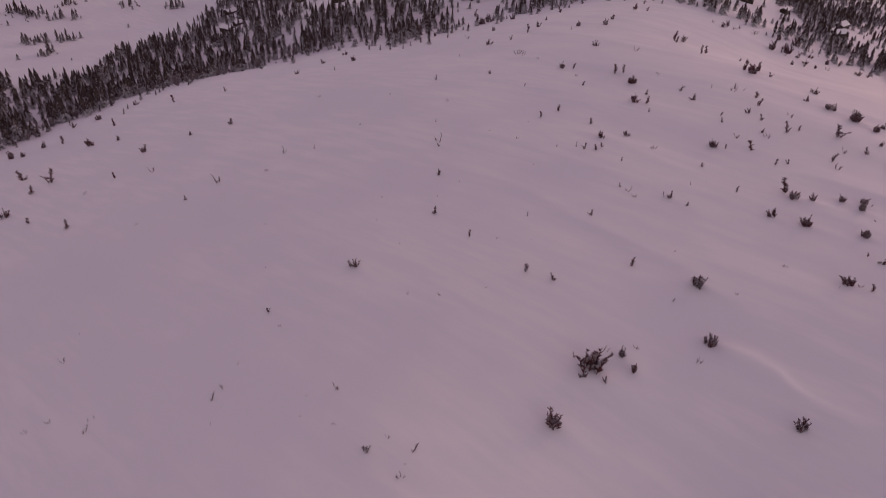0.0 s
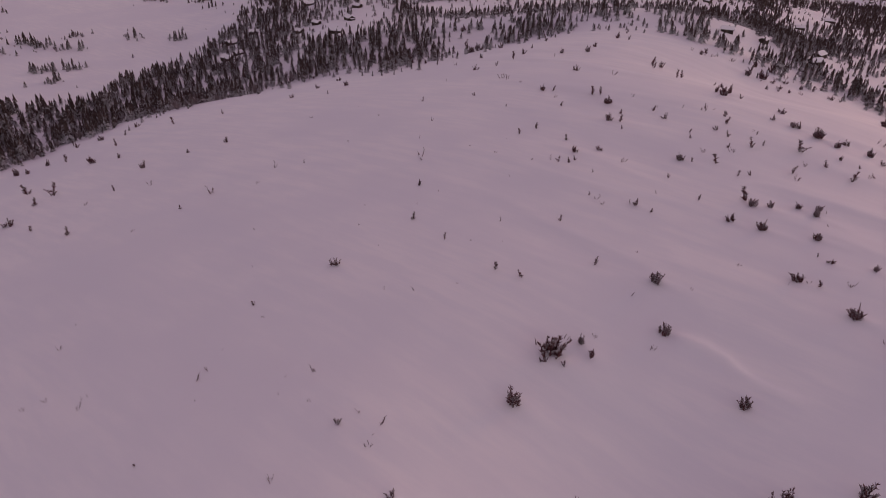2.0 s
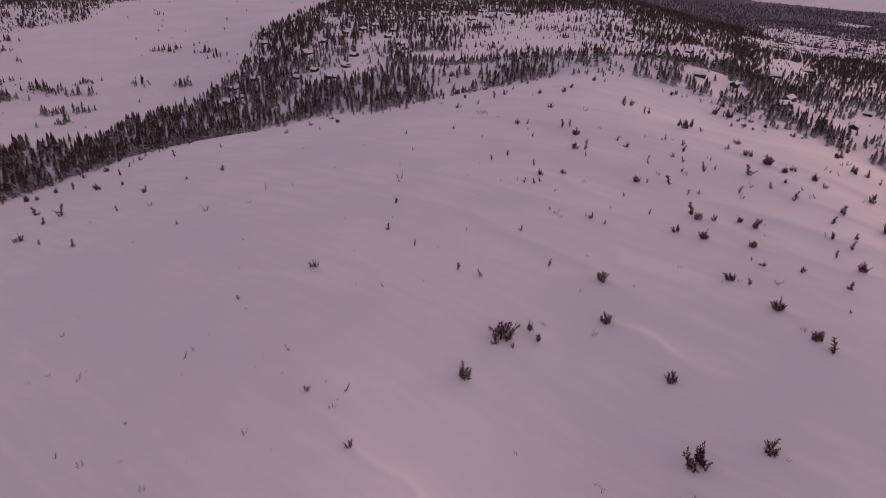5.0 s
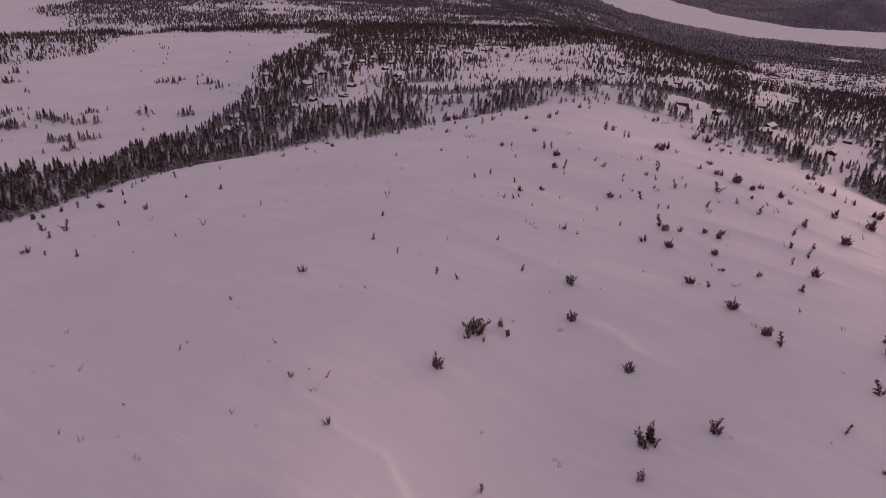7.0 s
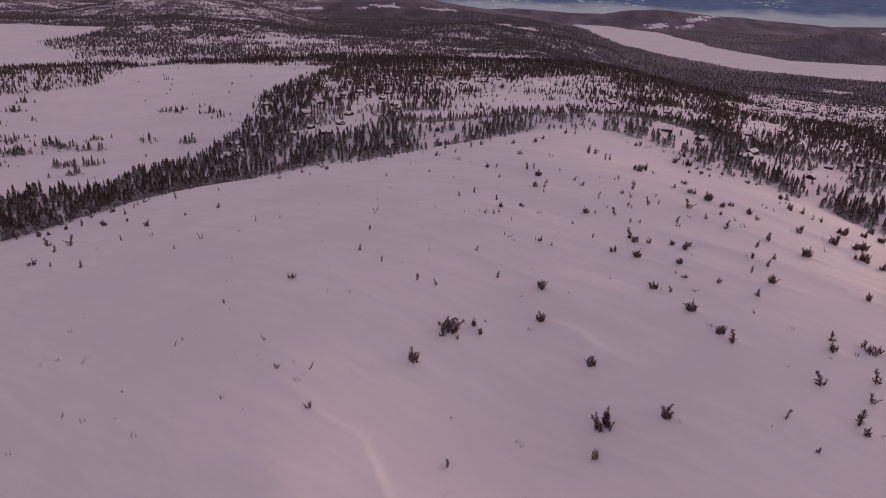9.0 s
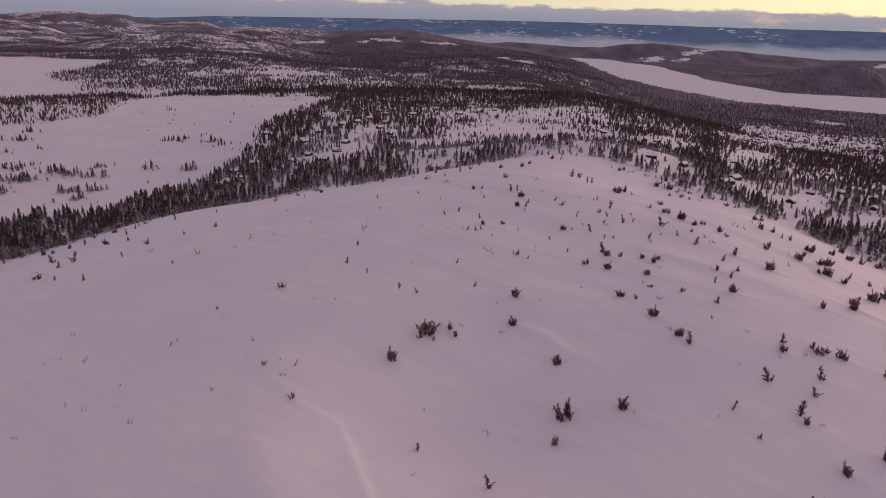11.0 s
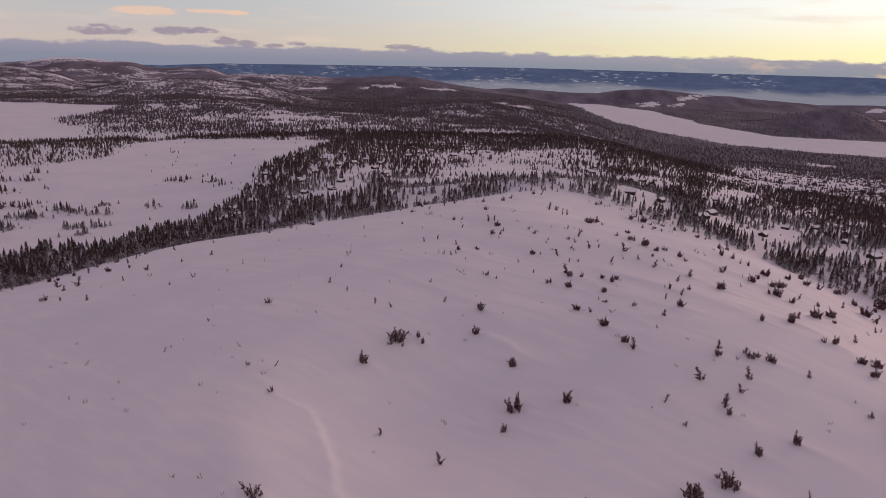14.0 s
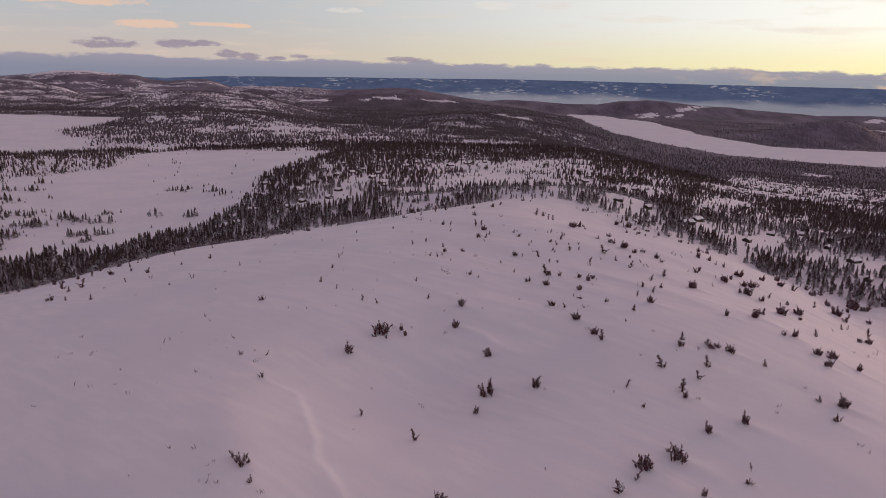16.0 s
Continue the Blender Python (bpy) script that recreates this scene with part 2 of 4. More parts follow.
TUFTS_EAST = [(92.1, 257.3, 2.2), (99.7, 267.4, 2.7), (98.8, 224.6, 1.8), (73.1, 186.5, 3.0), (112.6, 225.9, 2.1), (139.5, 253.6, 3.1), (145.4, 254.7, 3.2),
    (125.8, 220.5, 2.8), (92.2, 181.9, 2.4), (74.0, 160.6, 1.8), (192.3, 264.8, 4.5), (209.9, 278.9, 5.4), (155.0, 186.7, 2.0), (128.7, 146.1, 2.2),
    (217.2, 241.7, 2.9), (140.0, 138.8, 2.2), (139.5, 256.5, 3.2)]
TUFTS_NORTH = [(-6.2, 291.0, 1.5), (37.4, 318.9, 2.9), (56.1, 371.6, 2.9), (78.3, 336.8, 3.7), (96.9, 314.7, 2.3), (137.6, 353.4, 2.4), (146.7, 360.0, 2.5),
    (140.6, 342.7, 2.1), (112.8, 379.5, 3.1), (-24.1, 389.6, 2.4), (-2.5, 339.3, 2.8), (2.1, 373.3, 2.8), (15.8, 410.8, 3.5), (22.3, 437.5, 4.0),
    (22.2, 368.2, 3.4), (39.0, 360.7, 2.8), (-1.0, 476.7, 5.1), (152.5, 289.3, 3.5), (213.4, 291.9, 4.2), (217.2, 284.5, 5.5), (126.8, 358.6, 4.4),
    (144.5, 372.2, 4.9), (128.2, 340.8, 2.4), (137.5, 346.9, 2.5), (152.3, 355.3, 2.9), (163.3, 348.0, 3.2), (161.6, 302.6, 3.8), (109.1, 374.6, 2.5),
    (137.5, 375.4, 3.9), (136.7, 365.5, 3.2)]
TUFTS_SOUTH = [(-38.2, 116.8, 1.5), (5.7, 138.3, 2.4), (7.1, 134.7, 2.2), (1.3, 132.2, 1.4), (-2.0, 133.4, 1.6), (97.1, 129.8, 2.3), (97.3, 126.8, 2.7),
    (99.5, 128.1, 2.3), (68.0, 92.6, 1.5), (26.9, 94.0, 2.3), (-28.7, 102.1, 1.7), (-21.6, 56.6, 2.5), (-18.1, 50.3, 1.6), (68.6, 73.6, 1.6),
    (82.1, 63.2, 1.7), (71.4, 58.6, 2.1), (117.6, 103.2, 1.9), (117.1, 92.7, 2.4)]
TUFTS_WEST = [(-144.5, 215.0, 3.3), (-171.3, 276.9, 2.3), (-176.0, 277.1, 3.6), (-167.8, 284.9, 3.1), (-146.1, 275.4, 3.6), (-168.0, 310.2, 2.7), (-136.5, 276.5, 2.1),
    (-149.3, 327.8, 2.5), (-119.2, 255.5, 3.0), (-107.9, 266.8, 2.0), (-83.1, 338.5, 2.4), (-74.7, 355.5, 2.5), (-66.4, 372.9, 2.3)]
TUFTS_MORE = [(-20.2, 56.0, 1.2), (108.8, 239.7, 2.6), (128.5, 223.7, 2.6), (107.0, 203.9, 2.4), (99.2, 182.8, 2.2), (142.7, 223.5, 2.6), (148.9, 247.3, 2.8), (154.9, 225.3, 2.7), (139.2, 205.2, 2.5), (161.3, 209.7, 2.6), (215.4, 256.1, 3.1), (19.5, 291.0, 2.9), (35.4, 251.4, 2.6), (50.8, 359.5, 3.5), (73.3, 397.6, 3.8), (84.9, 290.5, 3.0), (98.7, 250.8, 2.7)]
TUFTS = TUFTS_CREST + TUFTS_EAST + TUFTS_NORTH + TUFTS_SOUTH + TUFTS_WEST + TUFTS_MORE
THICKETS_CREST = [(39.4, 270.0, 3.0), (35.6, 253.3, 2.3), (49.3, 220.3, 2.6), (58.7, 191.2, 2.8), (70.6, 191.0, 2.0), (50.3, 183.1, 2.2), (56.4, 178.9, 2.7),
    (67.2, 174.4, 2.3), (54.8, 156.9, 2.5)]
THICKETS_EAST = [(96.7, 251.6, 2.6), (100.8, 243.2, 3.6), (103.8, 236.2, 2.5), (112.9, 232.6, 2.8), (150.9, 234.8, 3.9), (136.9, 215.8, 3.6), (167.6, 247.3, 3.2),
    (188.7, 275.6, 3.6), (181.1, 256.3, 3.6), (115.0, 193.4, 4.0), (142.6, 205.5, 4.8), (150.0, 219.6, 4.2), (145.9, 200.5, 2.8), (206.9, 259.2, 3.6),
    (199.7, 239.4, 5.3), (221.7, 262.9, 7.4), (225.9, 261.8, 3.4), (144.9, 181.4, 5.0), (159.8, 197.5, 4.0), (124.5, 158.8, 3.4), (132.4, 146.7, 3.0),
    (177.2, 183.6, 2.3), (183.3, 187.2, 2.9)]
THICKETS_NORTH = [(89.3, 290.5, 3.8), (134.2, 358.0, 4.6), (-0.1, 408.0, 4.2), (4.5, 418.7, 4.4), (238.7, 287.8, 6.1)]
THICKETS_SOUTH = [(22.4, 141.3, 3.0), (-0.4, 135.0, 5.3), (60.7, 143.7, 3.1), (63.9, 132.6, 3.0), (88.3, 126.6, 2.6), (30.1, 102.6, 5.2), (17.1, 52.3, 3.1),
    (69.5, 70.5, 4.5), (60.8, 66.8, 4.1), (123.2, 101.6, 4.0), (140.1, 136.3, 2.5), (134.0, 135.1, 2.9), (133.1, 127.3, 3.2), (102.7, 125.7, 2.9)]
THICKETS_WEST = [(-159.9, 315.2, 2.8), (-60.3, 349.1, 2.7)]
THICKETS_MORE = [(-21.1, 55.0, 1.5), (145.4, 216.3, 3.3), (128.8, 167.0, 2.8), (244.0, 273.0, 4.4), (85.2, 284.1, 3.8), (101.1, 242.7, 3.4)]
THICKETS_LAST = [(75.5, 190.2, 2.2)]
THICKETS = THICKETS_CREST + THICKETS_EAST + THICKETS_NORTH + THICKETS_SOUTH + THICKETS_WEST + THICKETS_MORE + THICKETS_LAST
TWIGS_CREST = [(-40.9, 279.4, 0.9), (-21.8, 264.3, 1.0), (-26.1, 245.8, 1.1), (-25.5, 231.1, 2.0), (-24.8, 226.8, 1.1), (-39.6, 197.1, 0.6), (-40.3, 185.5, 0.4),
    (-26.0, 195.6, 0.5), (-20.7, 202.8, 0.5), (-5.8, 184.8, 1.3), (-1.1, 210.3, 0.5), (-10.6, 234.4, 0.4), (1.2, 239.3, 0.4), (-3.6, 227.0, 0.6),
    (6.5, 220.7, 0.8), (22.5, 279.7, 1.0), (49.1, 275.4, 1.2), (54.8, 264.4, 0.7), (55.9, 256.6, 1.3), (32.5, 218.7, 1.3), (57.8, 225.2, 1.2),
    (19.9, 195.3, 1.1), (20.7, 192.2, 0.9), (27.9, 191.9, 1.4), (36.0, 197.4, 0.8), (23.9, 168.9, 0.5), (23.8, 158.4, 0.6), (31.5, 154.1, 0.5),
    (18.5, 152.7, 0.8), (44.9, 163.4, 0.6), (52.6, 156.0, 0.5), (56.9, 156.1, 0.7)]
TWIGS_CREST_B = [(-13.5, 174.8, 0.5), (-6.1, 174.1, 0.3), (-32.4, 155.5, 0.8), (-26.0, 154.7, 0.9), (-17.1, 156.8, 0.3), (-34.8, 174.2, 0.4), (65.2, 154.3, 1.1),
    (69.7, 261.7, 1.6)]
TWIGS_EAST = [(73.2, 262.4, 0.9), (79.5, 243.1, 0.8), (85.3, 218.7, 1.2), (77.8, 208.4, 1.5), (76.8, 188.5, 0.8), (74.0, 181.4, 0.7), (122.3, 218.6, 0.9),
    (127.3, 203.3, 1.6), (133.9, 218.3, 1.3), (90.8, 182.8, 1.3), (168.9, 186.5, 1.4), (157.4, 153.9, 0.9), (163.7, 157.1, 1.0), (101.3, 213.2, 1.1),
    (102.9, 219.9, 1.7), (125.2, 249.1, 1.5), (139.6, 263.0, 1.4), (144.8, 268.5, 1.7)]
TWIGS_NORTH = [(13.1, 304.4, 0.7), (125.1, 375.5, 2.0), (-33.6, 381.4, 1.2), (-10.0, 360.5, 1.5), (-15.7, 323.6, 1.0), (33.9, 353.0, 1.3), (130.6, 353.3, 1.5),
    (140.9, 360.3, 2.0), (153.0, 364.2, 1.8), (146.4, 343.3, 1.5), (111.4, 374.2, 1.5), (115.1, 374.6, 1.5), (118.7, 376.6, 1.8), (105.7, 378.1, 1.5),
    (95.8, 319.4, 2.0), (161.2, 364.6, 1.8), (150.5, 368.3, 1.8), (149.2, 372.4, 2.4)]
TWIGS_SOUTH = [(19.1, 137.4, 0.9), (-43.1, 130.0, 1.4), (-43.4, 122.3, 0.5), (-32.7, 112.0, 0.9), (-32.1, 114.3, 0.3), (-34.7, 119.3, 0.6), (-31.4, 116.6, 1.5),
    (8.9, 140.2, 0.8), (-2.7, 137.4, 1.1), (63.0, 135.9, 1.2), (66.3, 134.9, 0.7), (82.6, 135.2, 0.9), (93.1, 125.6, 1.2), (86.7, 123.6, 0.8),
    (83.6, 97.2, 1.0), (62.4, 99.6, 0.7), (74.6, 119.8, 0.6), (44.5, 101.4, 0.8), (13.2, 97.8, 1.0), (-46.8, 105.2, 1.1), (-41.2, 101.0, 0.4),
    (-15.5, 47.5, 0.9), (-32.6, 62.0, 1.1), (-26.8, 49.8, 1.0), (-24.5, 49.7, 0.5), (-26.6, 52.0, 0.5), (-28.0, 55.3, 0.4), (-2.3, 79.7, 0.6),
    (12.6, 99.8, 0.7), (62.9, 66.8, 1.5), (85.3, 68.3, 1.8), (104.4, 97.6, 0.9)]
TWIGS_SOUTH_B = [(102.2, 93.8, 0.9), (117.1, 109.2, 0.8), (68.2, 92.0, 0.9), (102.3, 81.0, 0.3), (117.2, 79.3, 0.7)]
TWIGS_WEST = [(-109.8, 234.4, 1.4), (-85.5, 218.8, 2.0), (-70.7, 234.4, 2.0), (-73.2, 222.2, 0.9), (-66.6, 188.3, 0.5), (-125.0, 223.2, 1.0), (-101.0, 197.2, 0.6),
    (-49.9, 296.7, 0.5), (-67.3, 290.9, 0.7), (-61.4, 235.7, 1.2), (-49.4, 251.4, 0.6), (-56.2, 147.8, 0.6), (-62.9, 168.5, 0.5), (-95.6, 151.1, 0.5),
    (-95.3, 142.8, 0.9), (-63.1, 132.0, 1.1), (-64.6, 129.1, 1.4), (-62.1, 137.9, 0.5), (-83.1, 127.1, 0.6), (-83.4, 124.3, 1.3), (-90.6, 127.0, 0.7),
    (-93.6, 125.1, 0.7), (-63.0, 123.6, 0.4), (-55.7, 121.3, 0.3), (-48.5, 129.0, 0.3), (-77.2, 101.8, 1.1), (-71.7, 99.5, 0.9), (-65.5, 99.7, 0.5),
    (-59.2, 92.7, 1.0), (-54.5, 98.8, 0.3), (-81.5, 91.0, 0.7)]
TWIGS_MORE = [(175.5, 171.0, 1.5), (54.5, 60.8, 0.8), (39.8, 65.5, 0.8), (116.8, 82.1, 0.9), (-68.6, 110.2, 1.0), (2.9, 139.3, 1.1), (-0.4, 105.4, 0.9), (-37.9, 62.8, 0.8), (-28.0, 50.0, 0.7), (-24.3, 49.5, 0.7), (-26.8, 56.3, 0.7), (-41.8, 52.2, 0.7), (104.1, 213.8, 1.5), (128.9, 244.9, 1.6), (6.7, 314.8, 1.9), (8.7, 311.1, 1.8), (11.9, 220.2, 1.4), (50.6, 309.9, 1.8), (66.9, 226.0, 1.5)]
TWIGS_LAST = [(-84.0, 126.7, 0.6), (-48.8, 124.3, 0.6), (63.3, 263.8, 1.2)]
TWIGS = TWIGS_CREST + TWIGS_CREST_B + TWIGS_EAST + TWIGS_NORTH + TWIGS_SOUTH + TWIGS_SOUTH_B + TWIGS_WEST + TWIGS_MORE + TWIGS_LAST
CLUMPS_CREST = [(24.7, 156.7, 3.5)]
CLUMPS_EAST = [(89.4, 161.9, 3.3), (113.3, 155.9, 2.7)]
CLUMPS_SOUTH = [(-8.8, 123.2, 3.9), (31.4, 122.5, 3.4), (42.7, 103.7, 3.6), (80.1, 97.6, 2.3), (80.4, 82.1, 3.1), (91.0, 86.8, 3.6), (144.6, 130.5, 3.0)]
CLUMPS = CLUMPS_CREST + CLUMPS_EAST + CLUMPS_SOUTH


# ---- the lie of the land: one height for every place ----
SWELLS = [(3.94, -19.5, 28.4, 18.6), (-3.66, 7.7, 64.6, 13.9), (0.42, 19.5, 202.2, 37.2), (-7.08, 78.1, 209.0, 21.3),
          (3.61, -93.6, 232.8, 23.8), (-1.69, 81.0, 91.4, 38.9), (1.04, -47.4, 69.2, 31.6), (2.05, 53.6, 92.5, 21.3),
          (0.19, -18.9, 169.6, 33.8), (-5.79, 130.7, 261.1, 29.0)]
# far hills, each a crest: its distance, depth before and behind, and its line as bearings in degrees and heights
RIDGES = [
    (4560, 620, 300, [(-36, -60), (-32.5, -34), (-30.7, -26), (-29.1, -12), (-27.3, 8), (-25.6, 14), (-23.8, 2), (-22, -11), (-21.2, -28), (-20, -37), (-18.5, -27),
                      (-17.3, -22), (-16.1, -49), (-15.3, -70), (-14, -110)]),
    (3500, 520, 260, [(-38, -4), (-34, -8), (-30.7, -13), (-28.6, -22), (-26.9, -44), (-25.5, -78), (-24.5, -105)]),
    (3950, 420, 330, [(-17, -82), (-15.3, -46), (-12.8, -44), (-10.3, -46), (-7.7, -57), (-5.5, -45), (-3.3, -39), (-1.5, -44), (0.7, -67), (2.5, -86), (4.3, -98), (6, -112)]),
    (4250, 300, 330, [(1, -122), (4.3, -108), (5.6, -99), (7.8, -101), (10, -109), (12.6, -109), (14.2, -86), (16.3, -75), (18.4, -85), (20.4, -101), (22.3, -102), (24.3, -114), (27.9, -126), (32, -117), (38, -112)]),
    (2480, 420, 190, [(-27, -78), (-24.7, -62), (-22.8, -43), (-20.1, -32), (-17.3, -30), (-15.3, -38), (-12.8, -52), (-10.3, -78), (-8.6, -99), (-7.5, -115)]),
    (1980, 230, 120, [(-5, -95), (-3.3, -86), (-1.5, -72), (1.2, -61), (3.4, -61), (5.7, -67), (8.3, -78), (10.1, -86), (12, -100)]),
    (2900, 210, 150, [(23.5, -140), (25.5, -117), (26.9, -97), (28.7, -85), (30, -85), (31.1, -101), (31.8, -126), (33, -148)]),
]


def soft_ramp(u, w):
    return w * np.logaddexp(0, u / w)


def smooth(a, b, v):
    k = np.clip((v - a) / (b - a), 0, 1)
    return k * k * (3 - 2 * k)


def hash2(i, j, seed):
    h = (i.astype(np.int64) * 374761393 + j.astype(np.int64) * 668265263 + seed * 974634777) & 0xFFFFFFFF
    h = ((h ^ (h >> 13)) * 1274126177) & 0xFFFFFFFF
    return ((h ^ (h >> 16)) & 0xFFFF) / 65535.0


def rough(x, y, size, seed, octaves=3):
    """Smooth value noise, -1 to 1."""
    x, y = np.asarray(x, float) / size, np.asarray(y, float) / size
    out, gain, total = 0.0, 1.0, 0.0
    for k in range(octaves):
        i, j = np.floor(x), np.floor(y)
        u, v = x - i, y - j
        u, v = u * u * (3 - 2 * u), v * v * (3 - 2 * v)
        a, b = hash2(i, j, seed + k), hash2(i + 1, j, seed + k)
        c, d = hash2(i, j + 1, seed + k), hash2(i + 1, j + 1, seed + k)
        out = out + gain * (2 * (a * (1 - u) * (1 - v) + b * u * (1 - v) + c * (1 - u) * v + d * u * v) - 1)
        total += gain
        gain, x, y = gain * 0.5, x * 2.03 + 7.1, y * 2.03 + 3.7
    return out / total


def bare_hill(x, y):
    a, b = x / 100, (y - 110) / 100
    z = 1.774 + 0.195 * a + 3.977 * b - 1.232 * a * a + 0.974 * a * b - 2.83 * b * b + 0.424 * np.clip(a, -2.5, 2.5) ** 3
    z = z - 0.154 * soft_ramp(-(x + 17.0) + 0.554 * (y - 110), 25)
    brow = x - 87.08 + 0.03 * (y - 110)
    south = smooth(122 + 0.5 * (x - 66), 88 + 0.5 * (x - 66), y)
    z = z - 0.5 * (soft_ramp(brow + 0.124 * soft_ramp(150 - y, 15), 14) * (1 - south) + soft_ramp(brow, 11) * south)
    z = z - 0.289 * soft_ramp(y - 272.89 - 0.485 * x, 25) - 0.3 * soft_ramp(-y - 60, 30)
    for h, cx, cy, s in SWELLS:
        z = z + h * np.exp(-((x - cx) ** 2 + (y - cy) ** 2) / (2 * s * s))
    return z


def lowland(x, y):
    d = np.hypot(x, y + 40)
    side = np.arctan2(x, np.maximum(y + 40, 1e-3) + 0 * x)
    side = np.where(y + 40 > 0, side, np.sign(x) * 1.57)
    left = np.interp(d, [0, 250, 330, 420, 800, 1000, 1900, 2600, 4900], [-26, -28, -32, -41, -45, -57, -58, -80, -110])
    mid = np.interp(d, [0, 280, 420, 620, 900, 1400, 2500, 4900], [-16, -17, -22, -32, -45, -66, -104, -140])
    right = np.interp(d, [0, 300, 400, 810, 1690, 4900], [-18, -22, -30, -76, -150, -150])
    wl, wr = smooth(-0.10, -0.34, side), smooth(0.22 - 0.16 * smooth(500, 1700, d), 0.55 - 0.2 * smooth(500, 1700, d), side)
    z = mid * (1 - wl) * (1 - wr) + left * wl * (1 - wr) + right * wr
    turn, rise = np.degrees(side), 0.0
    for far, fore, back, line in RIDGES:
        top = np.interp(turn, [p[0] for p in line], [p[1] for p in line])
        ends = smooth(line[0][0] - 3, line[0][0], turn) * smooth(line[-1][0] + 3, line[-1][0], turn)
        rise = np.maximum(rise, (top - z) * ends * np.exp(-((d - far) / np.where(d < far, fore, back)) ** 2))
    z = z + rise
    z = z + 14 * np.exp(-((x + 420) / 260) ** 2 - ((y - 1500) / 170) ** 2)
    z = z + 8 * np.exp(-((x - 30) / 55) ** 2 - ((y - 310) / 32) ** 2)
    z = z + 11 * np.exp(-(((x - 90) / 50) ** 2 + ((y - 295) / 60) ** 2))
    return z + rough(x, y, 90, 3) * smooth(250, 600, d) * 3 * (1 - wl * smooth(2100, 1900, d)) + rough(x, y, 420, 5) * smooth(1300, 2600, d) * 5


LONG_LAKE = [(2600, 1250), (1500, 1540), (1091, 1676), (821, 1894), (690, 2300), (674, 2700), (722, 3806), (850, 3750), (1000, 3300),
             (985, 2600), (1060, 2180), (1328, 2085), (1900, 2000), (2900, 1900)]
VILLAGE = [(215, 610), (290, 640), (400, 770), (520, 660), (700, 900), (780, 1100), (640, 1110), (480, 1010), (380, 930), (255, 800)]
HAMLET = [(-98, 510), (-60, 470), (-10, 500), (75, 600), (90, 790), (10, 880), (-45, 860), (-85, 740)]
# how thick the trees stand, and the ground over which they do: the later entries lie over the earlier
STANDS_WEST = [(0.92, [(-111, 402), (-128, 478), (-134, 558), (-111, 560), (-100, 610), (-74, 453), (-83, 420), (-78, 360)]),
    (0.9, [(-93, 298), (-78, 321), (-54, 300), (-38, 304), (-23, 323), (-17, 210), (-35, 218), (-65, 222)]),
    (0.8, [(-114, 331), (-124, 374), (-113, 369), (-95, 326), (-95, 307)]),
    (0.04, [(-86, 305), (-87, 320), (-71, 301), (-63, 280), (-81, 292)]),
    (0.08, [(-79, 337), (-77, 355), (-47, 347), (-31, 344), (-50, 310), (-68, 316)])]
STANDS_MIDDLE = [(0.78, [(-111, 613), (-114, 692), (-76, 779), (-41, 850), (2, 790), (-5, 539), (-45, 478), (-74, 479)]),
    (0.8, [(-28, 534), (4, 542), (2, 434), (-16, 402)]),
    (0.08, [(-44, 350), (-50, 450), (-37, 479), (-34, 404), (-31, 349)]),
    (0.05, [(-86, 527), (-100, 624), (-91, 623), (-74, 505)]),
    (0.1, [(-13, 349), (-15, 392), (17, 413), (19, 365)]),
    (0.85, [(-247, 913), (-108, 826), (-40, 836), (64, 845), (164, 813), (287, 929), (506, 1405), (596, 1672), (186, 933), (74, 997), (-50, 1013), (-162, 989), (-267, 987)])]
STANDS_KNOLL = [(0.32, [(3, 351), (4, 542), (46, 624), (145, 704), (71, 276), (48, 326)]),
    (0.03, [(42, 551), (71, 553), (65, 478), (41, 461)]),
    (0.03, [(74, 592), (132, 699), (129, 649), (74, 568)]),
    (0.06, [(58, 428), (74, 564), (84, 566), (64, 410)]),
    (0.48, [(145, 704), (193, 757), (90, 290), (67, 256)])]
STANDS_EAST = [(0.5, [(213, 508), (354, 613), (281, 373), (167, 194), (133, 230), (130, 273)]),
    (0.62, [(158, 602), (195, 665), (213, 508), (252, 617), (313, 1021), (211, 841)]),
    (0.9, [(152, 424), (183, 459), (127, 274), (112, 249), (104, 255)]),
    (0.85, [(116, 255), (127, 265), (132, 238), (120, 209), (113, 224)]),
    (0.12, [(83, 273), (138, 389), (99, 256), (84, 256), (79, 256)]),
    (0.15, [(149, 488), (191, 510), (162, 420), (130, 406)]),
    (0.12, [(215, 500), (284, 566), (229, 441), (180, 389)])]
STANDS_SLOPE = [(0.1, [(125, 258), (152, 268), (137, 234), (129, 238)]),
    (0.2, [(173, 309), (189, 306), (160, 246), (151, 259)]),
    (0.22, [(168, 263), (193, 263), (185, 224), (171, 202), (173, 231), (156, 234)]),
    (0.1, [(252, 617), (316, 625), (411, 723), (440, 780), (413, 840), (315, 772)]),
    (0.97, [(117, 194), (137, 228), (147, 220), (132, 191), (113, 172)]),
    (0.75, [(145, 216), (170, 230), (149, 191), (131, 188)]),
    (0.9, [(150, 194), (160, 182), (147, 161), (146, 180)]),
    (0.75, [(203, 293), (214, 285), (180, 228), (174, 236)])]
STANDS_VALLEY = [(0.32, [(331, 760), (583, 1310), (580, 843), (398, 558), (411, 723)]),
    (0.88, [(312, 616), (399, 699), (386, 538), (271, 358), (287, 424), (291, 491), (280, 535)]),
    (0.25, [(830, 1536), (871, 1473), (854, 1441), (809, 1493)])]
